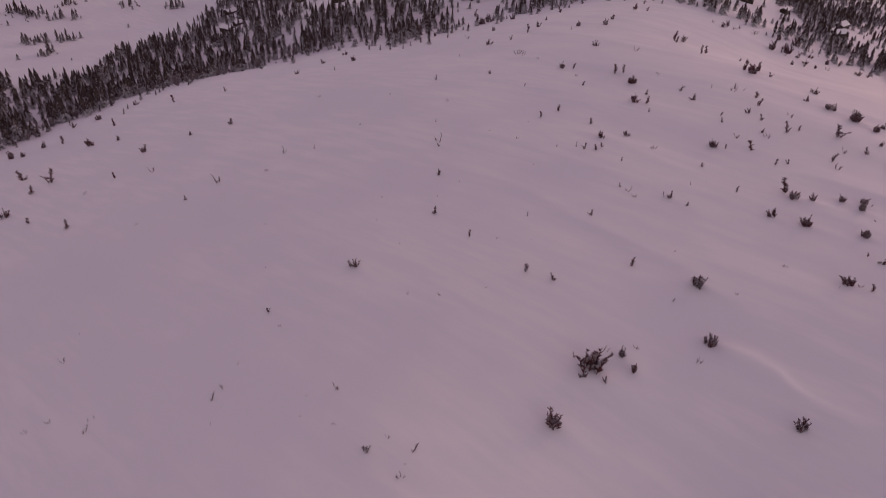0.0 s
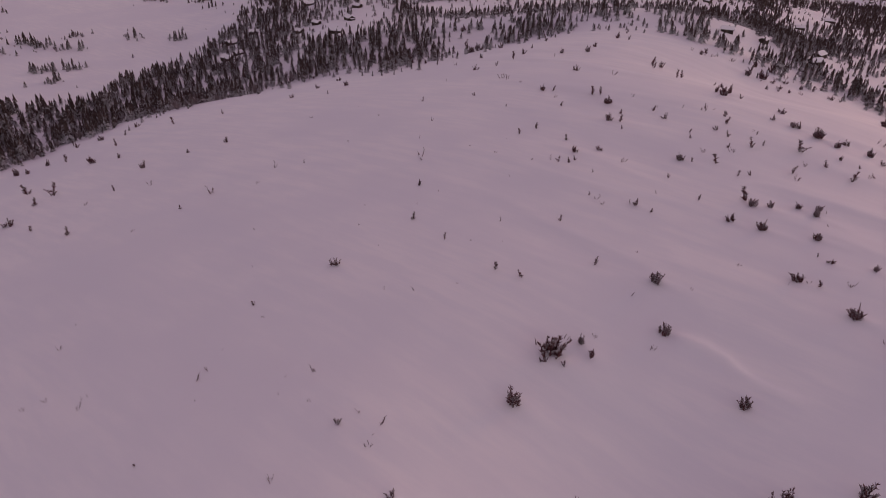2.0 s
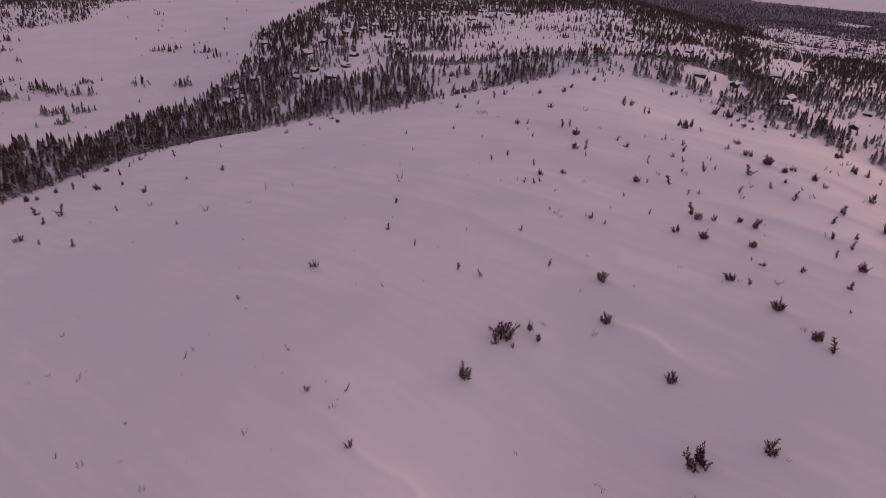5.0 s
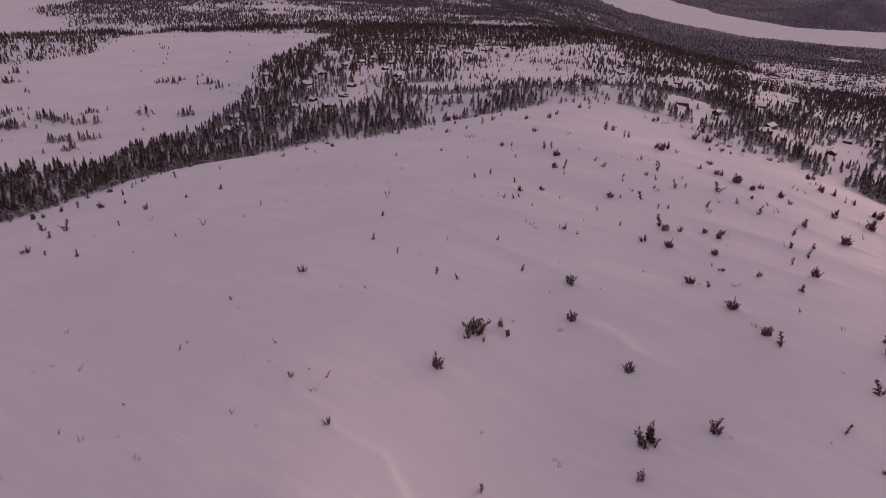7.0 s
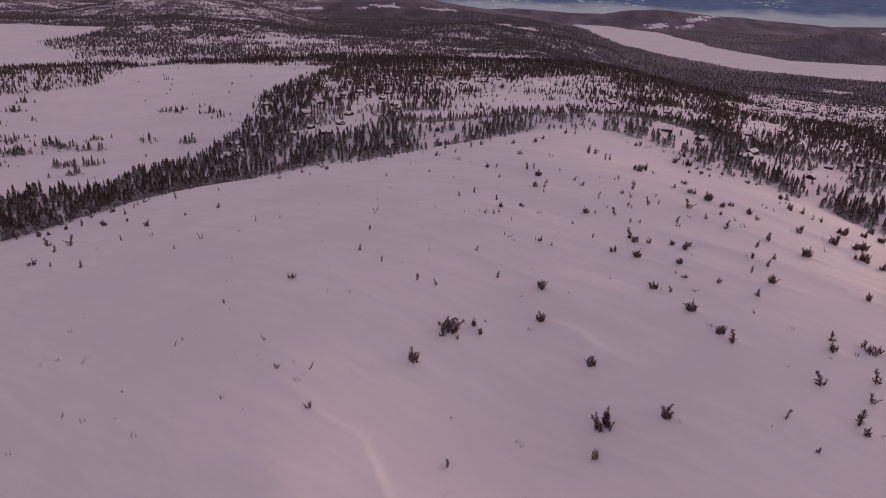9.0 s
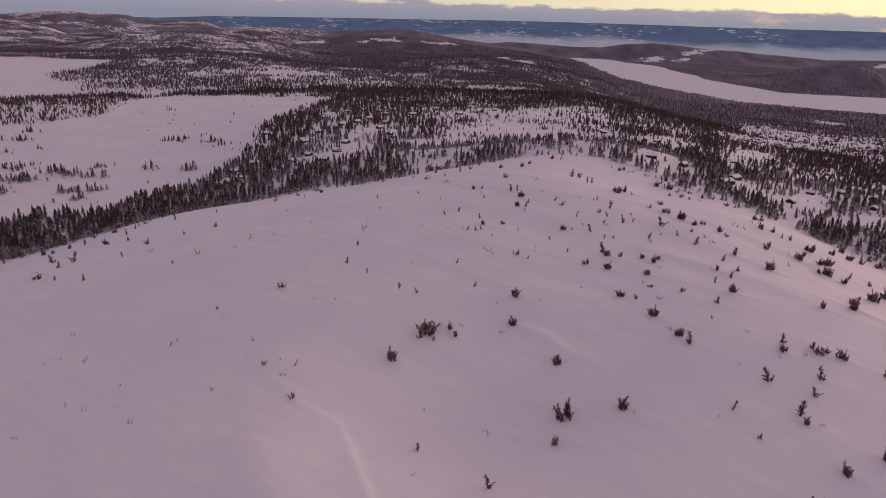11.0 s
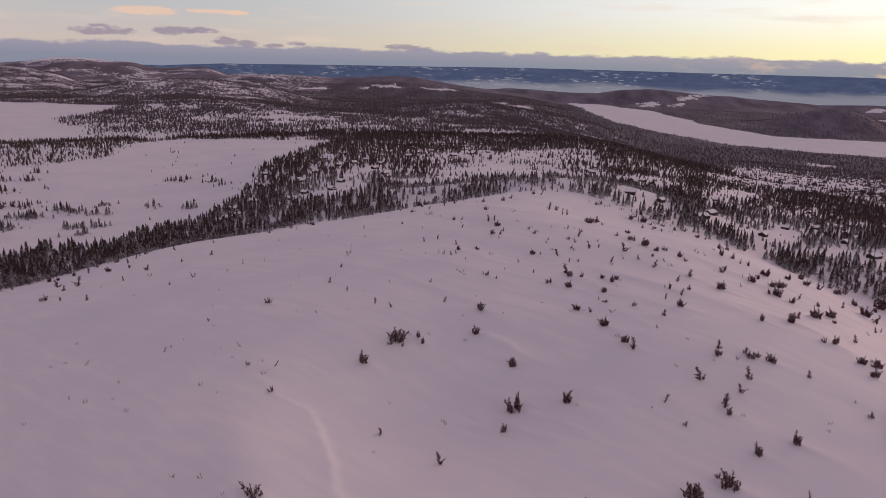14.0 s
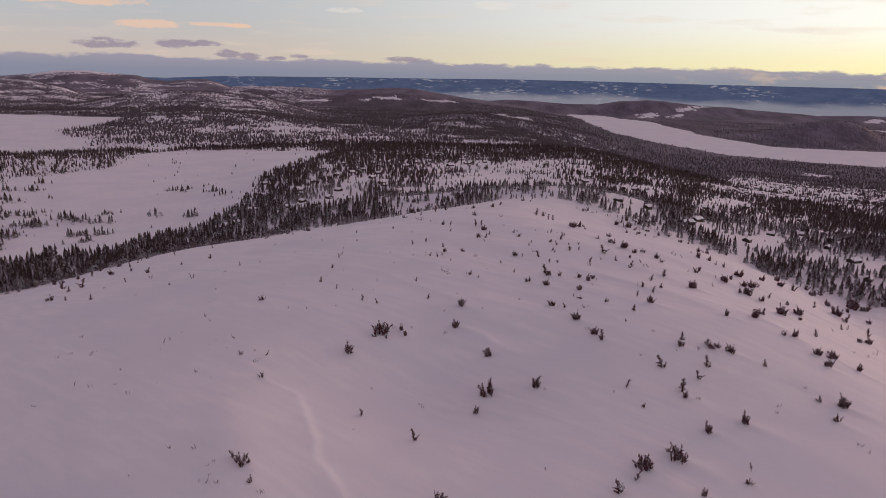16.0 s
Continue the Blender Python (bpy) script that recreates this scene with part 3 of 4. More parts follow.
STANDS_SPIT = [(0.34, [(-407, 641), (-490, 824), (-464, 897), (-484, 970), (-447, 974), (-349, 797), (-310, 666), (-302, 590), (-350, 545)]),
    (0.95, [(-440, 960), (-383, 975), (-246, 969), (-281, 1108), (-391, 1117), (-411, 1060), (-464, 1013)]),
    (0.08, [(-320, 1267), (-282, 1333), (-235, 1307), (-243, 1242), (-289, 1222)]),
    (0.1, [(-565, 1413), (-520, 1400), (-501, 1347), (-538, 1343)]),
    (0.15, [(-406, 1202), (-362, 1185), (-343, 1122), (-378, 1132)]),
    (0.08, [(-205, 962), (-173, 983), (-162, 920), (-196, 918)]),
    (0.4, [(-125, 952), (-69, 1182), (-51, 1024), (-105, 919)])]
STANDS = STANDS_EAST + STANDS_VALLEY + STANDS_SLOPE + STANDS_WEST + STANDS_KNOLL + STANDS_MIDDLE + STANDS_SPIT
DARK_STAND = STANDS_VALLEY[1][1]
BOG = [(-165, 236), (-159, 249), (-131, 260), (-131, 289), (-122, 335), (-115, 374), (-116, 403), (-121, 457), (-133, 553), (-125, 582), (-114, 660), (-102, 754), (-183, 794), (-302, 851), (-321, 761), (-302, 647), (-281, 589), (-321, 579), (-339, 526)]
# clumps of trees out on the bog: across, ahead, half width
BOG_CLUMPS = [(-211, 320, 5), (-245, 373, 4), (-238, 379, 6), (-216, 350, 4), (-210, 371, 5), (-198, 365, 5), (-176, 318, 4), (-164, 321, 3), (-191, 387, 4), (-163, 386, 3), (-138, 384, 3), (-255, 440, 3), (-274, 429, 5), (-283, 473, 4), (-298, 509, 3), (-300, 471, 4), (-184, 484, 4), (-179, 492, 3), (-153, 473, 4), (-139, 453, 3), (-167, 508, 3), (-181, 362, 3), (-159, 295, 3), (-319, 575, 8), (-337, 554, 11), (-244, 652, 3)]
# snowfields and clearings on the far hills
FIELDS = [[(-319, 3566), (-195, 3605), (-130, 3530), (-219, 3533)], [(-53, 3561), (61, 3656), (111, 3613), (4, 3554)], [(1056, 3694), (1144, 3696), (1137, 3620), (1037, 3568)],
          [(1261, 3746), (1485, 3948), (1500, 3920), (1261, 3695)], [(1178, 3616), (1268, 3673), (1284, 3632), (1174, 3555)], [(-640, 3417), (-530, 3487), (-513, 3463), (-619, 3372)],
          [(2102, 3472), (2169, 3446), (2108, 3325), (2040, 3341)], [(1870, 2990), (1960, 2965), (1900, 2760), (1830, 2800)], [(-356, 3524), (-316, 3540), (-312, 3497), (-345, 3471)],
          [(-980, 2350), (-880, 2400), (-850, 2180), (-921, 2158)]]
ICE = [[(150, 2640), (215, 2700), (225, 2500), (150, 2460)], [(246, 2900), (300, 2950), (290, 2600), (232, 2620)], [(252, 2614), (375, 2850), (350, 2450), (240, 2380)]]
BAY = [(-443, 869), (-520, 825), (-760, 800), (-1700, 900), (-1700, 1700), (-889, 1490), (-640, 1480), (-600, 1300), (-608, 1120), (-500, 1010)]


def inside(poly, x, y):
    """Metres to the edge of a polygon, positive inside it."""
    best, odd = np.full(np.shape(x), 1e9), np.zeros(np.shape(x), bool)
    for (ax, ay), (bx, by) in zip(poly, poly[1:] + poly[:1]):
        k = np.clip(((x - ax) * (bx - ax) + (y - ay) * (by - ay)) / ((bx - ax) ** 2 + (by - ay) ** 2), 0, 1)
        best = np.minimum(best, np.hypot(x - ax - k * (bx - ax), y - ay - k * (by - ay)))
        if ay != by:
            odd ^= ((ay > y) != (by > y)) & (x < (bx - ax) * (y - ay) / (by - ay) + ax)
    return np.where(odd, best, -best)


def within(poly, x, y, soft, edge=0.0):
    """1 well inside a polygon, 0 well outside it, worked out only near it. edge shifts its line."""
    px, py = [p[0] for p in poly], [p[1] for p in poly]
    out = np.zeros(np.shape(x))
    near = (x > min(px) - 40) & (x < max(px) + 40) & (y > min(py) - 40) & (y < max(py) + 40)
    if near.any():
        out[near] = smooth(-soft, soft, inside(poly, x[near], y[near]) + (edge[near] if np.ndim(edge) else edge))
    return out


def lakes(x, y):
    """1 on the ice of the long lake and of the bay, 0 on land."""
    long_, bay = shores(x, y)
    return smooth(-10, 6, long_), smooth(-8, 5, bay)


def shores(x, y):
    """Metres inside the shore of the long lake and of the bay."""
    n = rough(x, y, 160, 11) * 30 + rough(x, y, 40, 12) * 8
    return inside(LONG_LAKE, x, y) + n, inside(BAY, x, y) + n * 0.6


def height(x, y):
    hill, low = bare_hill(x, y), lowland(x, y)
    z = low + soft_ramp(hill - low, 2.5)
    far, bay = shores(x, y)
    k = smooth(-520, 4, far) ** 3
    z = z * (1 - k) - 152 * k
    k = smooth(-130, 4, bay) ** 2
    return z * (1 - k) - 59 * k
    

def east_edge(y):
    return np.interp(y, [60, 120, 168, 182, 191, 210, 224, 233, 237, 241, 249, 255, 262, 290, 400], [260, 200, 152, 142, 130, 119, 112, 102, 95, 82, 74, 64, 54, 52, 60])


def foot_line(x):
    return np.interp(x, [-260, -160, -121, -112, -103, -88, -75, -41, 0], [90, 150, 180, 200, 215, 225, 238, 262, 280])


def scrub(x, y):
    """How thick bare birches stand: along the front of the spruce strip and round the clumps on the bog."""
    s = y - foot_line(x)
    out = 0.6 * smooth(-8, 0, s) * smooth(34, 10, s) * smooth(-30, -55, x)
    for cx, cy, r in BOG_CLUMPS:
        out = np.maximum(out, 0.34 * np.exp(-((x - cx - 0.6 * r) / (1.3 * r)) ** 2 - ((y - cy + 0.3 * r) / r) ** 2))
    return out * smooth(-0.5, 0.3, rough(x, y, 12, 71, 2))


def forest(x, y):
    """How thick the trees stand, 0 to 1."""
    x, y = np.asarray(x, float), np.asarray(y, float)
    edge = bare_hill(x, y) - lowland(x, y)
    d = np.hypot(x, y + 40)
    shift = np.where(d > 1500, x + 6000, x)
    patch = 0.6 * rough(shift, y, 75, 21) + 1.0 * rough(shift, y, 22, 22, 2)
    fine = rough(x, y, 9, 45, 2)
    # near country: open spruce wood, and the stands and clearings of it
    near = np.clip(0.60 + 0.8 * patch + 0.25 * fine, 0.03, 0.9)
    wander = 5 * rough(x, y, 16, 46, 2) * (1 + d / 600)
    # country farther off: thick in the east, broken by snow in the west
    wide = rough(x + 9000, y * 0.6, 260, 23)
    east, side = smooth(-0.34, -0.10, x / (y + 200)), smooth(-0.12, 0.1, x / (y + 200))
    open_ = smooth(0.3, 0.55, rough(x * 0.7 + 7000, y * 1.2, 150, 28)) * (1 - 0.93 * east * smooth(1100, 1500, d))
    streaks = rough(x * 0.6 + 6000, y * 0.5, 46, 82, 2)
    out = np.clip(0.66 + 0.25 * wide + 0.7 * patch + 0.35 * streaks + 0.25 * side - 0.6 * open_, 0.04, 1)
    deep = smooth(1500, 2000, d)
    out = np.maximum(out, deep * east * (0.86 + 0.2 * wide))
    out = np.maximum(out, deep * (1 - east) * np.clip(0.64 + 0.5 * streaks + 0.3 * wide + (0.26 + 0.3 * rough(x + 8000, y, 90, 85, 2)) * smooth(3600, 3900, d), 0.12, 0.95))
    shore = smooth(0.16, 0.26, x / (y + 200)) * smooth(1050, 1300, d)
    out = np.maximum(out, shore * (0.9 + 0.1 * patch))
    grown = near + (out - near) * smooth(760, 900, d)
    for thick, poly in STANDS:
        k = within(poly, x, y, 6, wander)
        uneven = thick * (1 + 2.0 * (1 - thick) * (0.6 * patch + 1.2 * fine)) + 0.12 * fine
        grown = grown + (np.clip(uneven, 0.02, 1) - grown) * k
    # single trees keep their distance
    grown = grown * (0.60 + 0.40 * smooth(700, 1300, d))
    for poly in FIELDS + ICE:
        grown = grown * (1 - 0.97 * within(poly, x, y, 14, wander))
    turn = np.degrees(np.arctan2(x, y + 40))
    fell = smooth(4330, 4480, d + 90 * rough(x, y, 160, 83)) * smooth(-29.5, -27.5, turn) * smooth(-22.2, -24.5, turn)
    brow = smooth(3250, 3450, d) * smooth(3900, 3700, d) * smooth(-26.5, -28.5, turn) * 0.45
    grown = grown * (1 - 0.97 * np.maximum(fell, brow))
    # the strip of tall spruces between the bare hill and the bog
    back = np.interp(x, [-260, -154, -142, -131, -118, -106, -95, -80], [150, 251, 264, 284, 307, 329, 360, 420]) + 5 * rough(x, y, 25, 40)
    strip = smooth(-45, -75, x) * smooth(8, -6, y - back) * (0.42 + 0.2 * smooth(-85, -120, x))
    grown = np.where((x < -60) & (y < back), np.maximum(grown * 0.5, strip), grown)
    past = x - east_edge(y)
    band = smooth(-3, 4, past) * smooth(60, 25, past) * smooth(260, 200, y) * np.clip(0.3 + 0.4 * patch + 0.22 * smooth(25, 8, past), 0.04, 0.6)
    grown = np.maximum(grown, band)
    bog = within(BOG, x, y, 6, wander) + smooth(-330, -350, x + 0.1 * (y - 500)) * smooth(-4, 12, y - back) * smooth(560, 500, y)
    bog = np.clip(bog, 0, 1)
    clumps = 0.006 * smooth(-0.3, 0.4, rough(x, y, 40, 30)) + 0.03 * smooth(-140, -110, x - 0.0 * y) * smooth(430, 500, y)
    for cx, cy, r in BOG_CLUMPS:
        clumps = np.maximum(clumps, 0.85 * np.exp(-((x - cx) / (1.5 * r)) ** 2 - ((y - cy) / (1.3 * r)) ** 2))
    grown = grown * (1 - bog) + clumps * bog
    for cx, cy in CABIN_SITES:
        at = (np.abs(x - cx) < 9) & (np.abs(y - cy) < 14)
        grown[at] *= 1 - 0.97 * smooth(6, 4, np.hypot(x[at] - cx, (y[at] - cy + 3) * 0.6))
    far, bay = lakes(x, y)
    front = smooth(10, 1, edge) ** 1.5 * smooth(-50, -25, x) * (1 - smooth(40, 70, x) * smooth(235, 205, y))
    foot = smooth(-15, 7, y + 7 * rough(x, y, 11, 41, 2) - foot_line(x)) * smooth(-20, -50, x)
    side = smooth(-6, 3, x - east_edge(y)) * smooth(40, 70, x)
    fringe = 0.07 * smooth(-24, -10, y - foot_line(x)) * smooth(-40, -60, x) * smooth(20, 0, y - foot_line(x))
    return np.maximum(grown * np.maximum.reduce([front, foot, side, smooth(330, 420, y)]), fringe) * (1 - np.maximum(far, bay))


# ---- from plan units to metres: near country at one scale, far country drawn in along the line of sight to fit the camera's view ----
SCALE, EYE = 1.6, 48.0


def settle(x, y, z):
    """Metres across, ahead and up for a place on the plan, and the scale there."""
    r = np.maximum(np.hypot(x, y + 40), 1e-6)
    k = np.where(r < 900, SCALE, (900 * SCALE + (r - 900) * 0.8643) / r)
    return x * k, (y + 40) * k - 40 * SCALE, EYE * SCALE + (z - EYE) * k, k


def to_plan(x, y):
    """The place on the plan of metres across and ahead."""
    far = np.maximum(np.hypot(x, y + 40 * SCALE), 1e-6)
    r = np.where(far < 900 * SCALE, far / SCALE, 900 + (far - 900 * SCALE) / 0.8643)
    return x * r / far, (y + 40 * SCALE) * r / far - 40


CABIN_SITES = [[float(v) for v in to_plan(cx, cy)] for cx, cy in CABINS]

# ---- ground: one sheet from the hilltop to the horizon ----
def build_ground():
    angles = np.concatenate([np.radians(np.arange(-40, 40.01, 0.22)), np.radians(np.arange(44, 317, 4.0))])
    rings = [0.5, 12, 24, 36, 48, 58, 66] + list(np.arange(70, 185, 0.65))
    while rings[-1] < 4880:
        rings.append(rings[-1] * 1.0062)
    rings = np.array(rings)
    r, a = np.meshgrid(rings, angles, indexing="ij")
    x, y = r * np.sin(a), -40 + r * np.cos(a)
    woods_here = np.zeros(r.shape)
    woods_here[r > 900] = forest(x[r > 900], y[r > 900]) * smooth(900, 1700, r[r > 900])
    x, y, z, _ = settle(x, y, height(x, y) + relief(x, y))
    n, k = r.shape
    i = np.arange(n - 1)[:, None] * k + np.arange(k)[None, :]
    j = np.arange(n - 1)[:, None] * k + (np.arange(k)[None, :] + 1) % k
    faces = np.stack([i, i + k, j + k, j], -1).reshape(-1, 4)[:, ::-1]
    mesh = bpy.data.meshes.new("ground")
    mesh.from_pydata(np.stack([x, y, z], -1).reshape(-1, 3).tolist(), [], faces.tolist())
    mesh.polygons.foreach_set("use_smooth", np.ones(len(faces), bool))
    woods = mesh.attributes.new("woods", "FLOAT", "POINT")
    woods.data.foreach_set("value", woods_here.astype(np.float32).ravel())
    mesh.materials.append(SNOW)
    return tagged(new("ground", mesh), "wind-packed snow over a bare hill and wooded lowland", "ground", kind="structure")


CREST = [(-24, 82), (-21.9, 76.2), (-19.8, 73.1), (-18.9, 68.5), (-17.7, 63.0), (-13.9, 60.4), (-11.5, 58.6), (-9.9, 54.4), (-8.5, 50.5), (-6.6, 44), (-5.0, 38.6), (-2.1, 33), (2, 26), (6, 16)]
SHOULDER, SWELL = [(-25, 85), (-12, 48)], [(-24.3, 64.5), (-6, 14.6)]
TONGUE = [(14.2, 88.3), (17.7, 85.9), (19.7, 83.8), (21.1, 80.4), (24.0, 77.7), (29, 75)]


def along(line, x, y):
    """Metres to a line, positive on its lee side, and how far along it, 0 to 1."""
    best, side, run = np.full(np.shape(x), 1e9), np.zeros(np.shape(x)), np.zeros(np.shape(x))
    for n, ((ax, ay), (bx, by)) in enumerate(zip(line, line[1:])):
        dx, dy = bx - ax, by - ay
        k = np.clip(((x - ax) * dx + (y - ay) * dy) / (dx * dx + dy * dy), 0, 1)
        d = np.hypot(x - ax - k * dx, y - ay - k * dy)
        hit_ = d < best
        best = np.where(hit_, d, best)
        side = np.where(hit_, np.sign((x - ax) * -dy + (y - ay) * dx), side)
        run = np.where(hit_, (n + k) / (len(line) - 1), run)
    return best * side, run


def relief(x, y):
    """Low drifts drawn out along the wind on the bare hill, tails behind the shrubs, and two long crests."""
    u, v = 0.755 * x - 0.656 * y, 0.656 * x + 0.755 * y
    near = smooth(420, 200, np.hypot(x, y + 40))
    bare = smooth(2, 8, bare_hill(x, y) - lowland(x, y))
    z = 0.06 * rough(u * 0.3, v, 6, 31, 3) + (0.36 + 0.3 * smooth(25, 70, x)) * rough(u * 0.45, v, 21, 32, 2) + 0.016 * rough(u * 0.4, v, 1.8, 33, 2)
    # steps of old drifts over the crown of the hill
    z = z + 0.62 * (0.5 - np.abs(rough(u * 0.30 + 900, v, 12, 36, 2))) * smooth(60, 110, y + 0.4 * x) * (0.35 + 0.65 * smooth(-20, 25, x))
    z = z * near * (0.3 + 0.7 * bare)
    s, run = along(TONGUE, x, y)
    s = s + 0.5 * rough(x, y, 4, 35, 2)
    z = z + 0.42 * np.where(s > 0, np.exp(-(s / 1.2) ** 2), np.exp(-np.abs(s) / 2.6)) * smooth(0, 0.12, run) * smooth(1, 0.8, run)
    # the long crest: a broad shoulder at its head, a sharp lip further on, and a swell upwind of the lip
    s, run = along(SHOULDER, x, y)
    z = z + 0.40 * np.exp(-(s / np.where(s > 0, 6.5, 9.0)) ** 2) * smooth(0, 0.2, run) * smooth(1, 0.5, run)
    s, run = along(SWELL, x, y)
    z = z + 0.50 * np.exp(-(s / 5.0) ** 2) * smooth(0, 0.3, run) * smooth(1, 0.8, run)
    s, run = along(CREST, x, y)
    s = s + 0.55 * rough(x, y, 3.0, 35, 2)
    z = z + 0.30 * np.where(s > 0, np.exp(-(s / 0.9) ** 2), np.exp(-np.abs(s) / 3.0)) * smooth(0.25, 0.38, run) * smooth(1, 0.8, run)
    for cx, cy, h in THICKETS + CLUMPS + [t for t in TUFTS if t[1] < 208]:
        cx, cy, h = cx / SCALE, cy / SCALE, h / SCALE
        p, q = 0.755 * (x - cx) - 0.656 * (y - cy), 0.656 * (x - cx) + 0.755 * (y - cy)
        bend = 0.25 * np.sin(0.9 * cx + p / (2.1 * h)) * h
        tail = np.where(p > 0, np.exp(-(p / (2.6 * h)) ** 2), np.exp(-(p / (0.6 * h)) ** 2)) * np.exp(-((q - bend) / (0.34 * h + 0.25 + 0.1 * np.clip(p, 0, 9))) ** 2)
        z = z + 0.10 * h * tail
    return z


def surface(x, y):
    """Height of the snow in metres."""
    a, b = to_plan(x, y)
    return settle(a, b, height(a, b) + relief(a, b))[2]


ground = build_ground()


# ---- woods ----
def spruce_shape(rng, tall, layers, spikes, girth):
    """Rings of drooping, ragged boughs round a slightly bent stem, points and faces."""
    pts, faces = [], []
    bx, by, full = rng.uniform(-.05, .05), rng.uniform(-.05, .05), rng.uniform(0.75, 1.35)
    for k in range(layers):
        f = k / layers
        z0 = tall * (0.05 + 0.93 * f)
        rad = girth * tall * (1 - f) ** full * rng.uniform(0.72, 1.2) + 0.016
        top = min(tall * 1.02, z0 + tall * 1.7 / layers)
        c = len(pts)
        sx, sy = bx * f * f + rng.uniform(-.015, .015), by * f * f + rng.uniform(-.015, .015)
        pts.append((sx, sy, top))
        turn = rng.uniform(0, 6.28)
        for s in range(2 * spikes):
            a = turn + math.pi * (s + rng.uniform(-.25, .25)) / spikes
            q = rad * (rng.uniform(0.7, 1.3) if s % 2 == 0 else rng.uniform(0.25, 0.5))
            pts.append((sx + q * math.cos(a), sy + q * math.sin(a), z0 - (rng.uniform(0.1, 0.4) * rad if s % 2 == 0 else -0.2 * rad)))
        for s in range(2 * spikes):
            faces.append((c, c + 1 + s, c + 1 + (s + 1) % (2 * spikes)))
    return np.array(pts), np.array(faces)


def joined(name, shapes, spots, mat, label, category):
    """Many trees as one mesh of stuff: shapes are (points, faces), spots rows of x, y, size, turn, which."""
    all_p, all_f, base = [], [], 0
    for which, (p, f) in enumerate(shapes):
        rows = spots[spots[:, 4] == which]
        if not len(rows):
            continue
        c, s = np.cos(rows[:, 3])[:, None], np.sin(rows[:, 3])[:, None]
        size = rows[:, 2][:, None]
        wide = size * (0.75 + 0.5 * hash2(rows[:, 0] * 7, rows[:, 1] * 7, 5) + 0.6 * smooth(6.5, 3.0, rows[:, 2]))[:, None]
        px = (p[:, 0] * c - p[:, 1] * s) * wide + rows[:, 0][:, None]
        py = (p[:, 0] * s + p[:, 1] * c) * wide + rows[:, 1][:, None]
        pz = p[:, 2] * size + surface(rows[:, 0], rows[:, 1])[:, None] - 0.15
        all_p.append(np.stack([px, py, pz], -1).reshape(-1, 3))
        all_f.append((f[None] + (np.arange(len(rows)) * len(p))[:, None, None]).reshape(-1, 3) + base)
        base += len(p) * len(rows)
    mesh = bpy.data.meshes.new(name)
    P, T = np.concatenate(all_p), np.concatenate(all_f)
    mesh.vertices.add(len(P))
    mesh.vertices.foreach_set("co", P.astype(np.float32).ravel())
    mesh.loops.add(3 * len(T))
    mesh.loops.foreach_set("vertex_index", T.astype(np.int32).ravel())
    mesh.polygons.add(len(T))
    mesh.polygons.foreach_set("loop_start", (3 * np.arange(len(T))).astype(np.int32))
    mesh.polygons.foreach_set("use_smooth", np.zeros(len(T), bool))
    mesh.update(calc_edges=True)
    mesh.materials.append(mat)
    return tagged(new(name, mesh), label, category, kind="stuff")


def sow(cell, near, far, seed, spread=37, stand=forest):
    """Places for trees on a shaken grid between two distances, as thick as the woods are there."""
    rng = np.random.default_rng(seed)
    xs, ys = np.arange(-0.8 * far, 0.8 * far, cell), np.arange(-40, far, cell)
    x, y = [v.ravel() for v in np.meshgrid(xs, ys)]
    x, y = x + rng.uniform(-.9, .9, x.size) * cell, y + rng.uniform(-.9, .9, x.size) * cell
    d, a = np.hypot(x, y + 40), np.degrees(np.arctan2(x, y + 40))
    ok = (d > near) & (d < far) & (np.abs(a) < spread)
    x, y, d = x[ok], y[ok], d[ok]
    thick = stand(x, y)
    bare = smooth(0.14, 0.26, x / (y + 200)) * smooth(900, 1150, np.hypot(x, y + 40))
    ok = rng.uniform(0, 1, x.size) < thick * (1 - 0.6 * bare)
    x, y, thick = x[ok], y[ok], thick[ok]
    low = np.maximum(np.exp(-((x - 60) / 85) ** 2 - ((y - 400) / 170) ** 2), 0.5 * within(BOG, x, y, 8))
    tall = (2.4 + 2.4 * smooth(0.05, 0.45, thick)) * (0.45 + 0.95 * rng.uniform(0, 1, x.size) ** 1.3) * (1 - 0.30 * low)
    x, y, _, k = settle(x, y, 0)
    return np.stack([x, y, tall * k, rng.uniform(0, 6.28, x.size), rng.integers(0, 5, x.size)], -1)


rng = random.Random(4)
FINE = [spruce_shape(rng, 1.0, 9, 5, rng.uniform(0.19, 0.28)) for _ in range(5)]
MEDIUM = [spruce_shape(rng, 1.0, 5, 3, rng.uniform(0.22, 0.30)) for _ in range(5)]
SLIGHT = [spruce_shape(rng, 1.0, 1, 2, rng.uniform(0.2, 0.26)) for _ in range(5)]
COARSE = [spruce_shape(rng, 1.0, 2, 3, rng.uniform(0.17, 0.22)) for _ in range(5)]
near_trees = sow(2.15, 120, 460, 1)
# the trees that stand nearest along the foot of the hill are built one by one
order = np.argsort(np.hypot(near_trees[:, 0], near_trees[:, 1] + 16))
single, near_trees = near_trees[order[:290]], near_trees[order[290:]]
joined("spruce_wood", FINE, near_trees, NEEDLES, "snow-dusted spruce wood below the bare hill", "trees")
joined("spruce_wood", MEDIUM, sow(2.9, 460, 1000, 2), NEEDLES, "spruce wood with open snow between the trees", "trees")
joined("spruce_wood", COARSE, sow(5.0, 1000, 2000, 3), HAZED, "dark spruce forest spreading over the lowland", "trees")
joined("spruce_wood", SLIGHT, sow(7.0, 2000, 3700, 7), HAZED, "far spruce forest on the hills beyond the lakes", "trees")


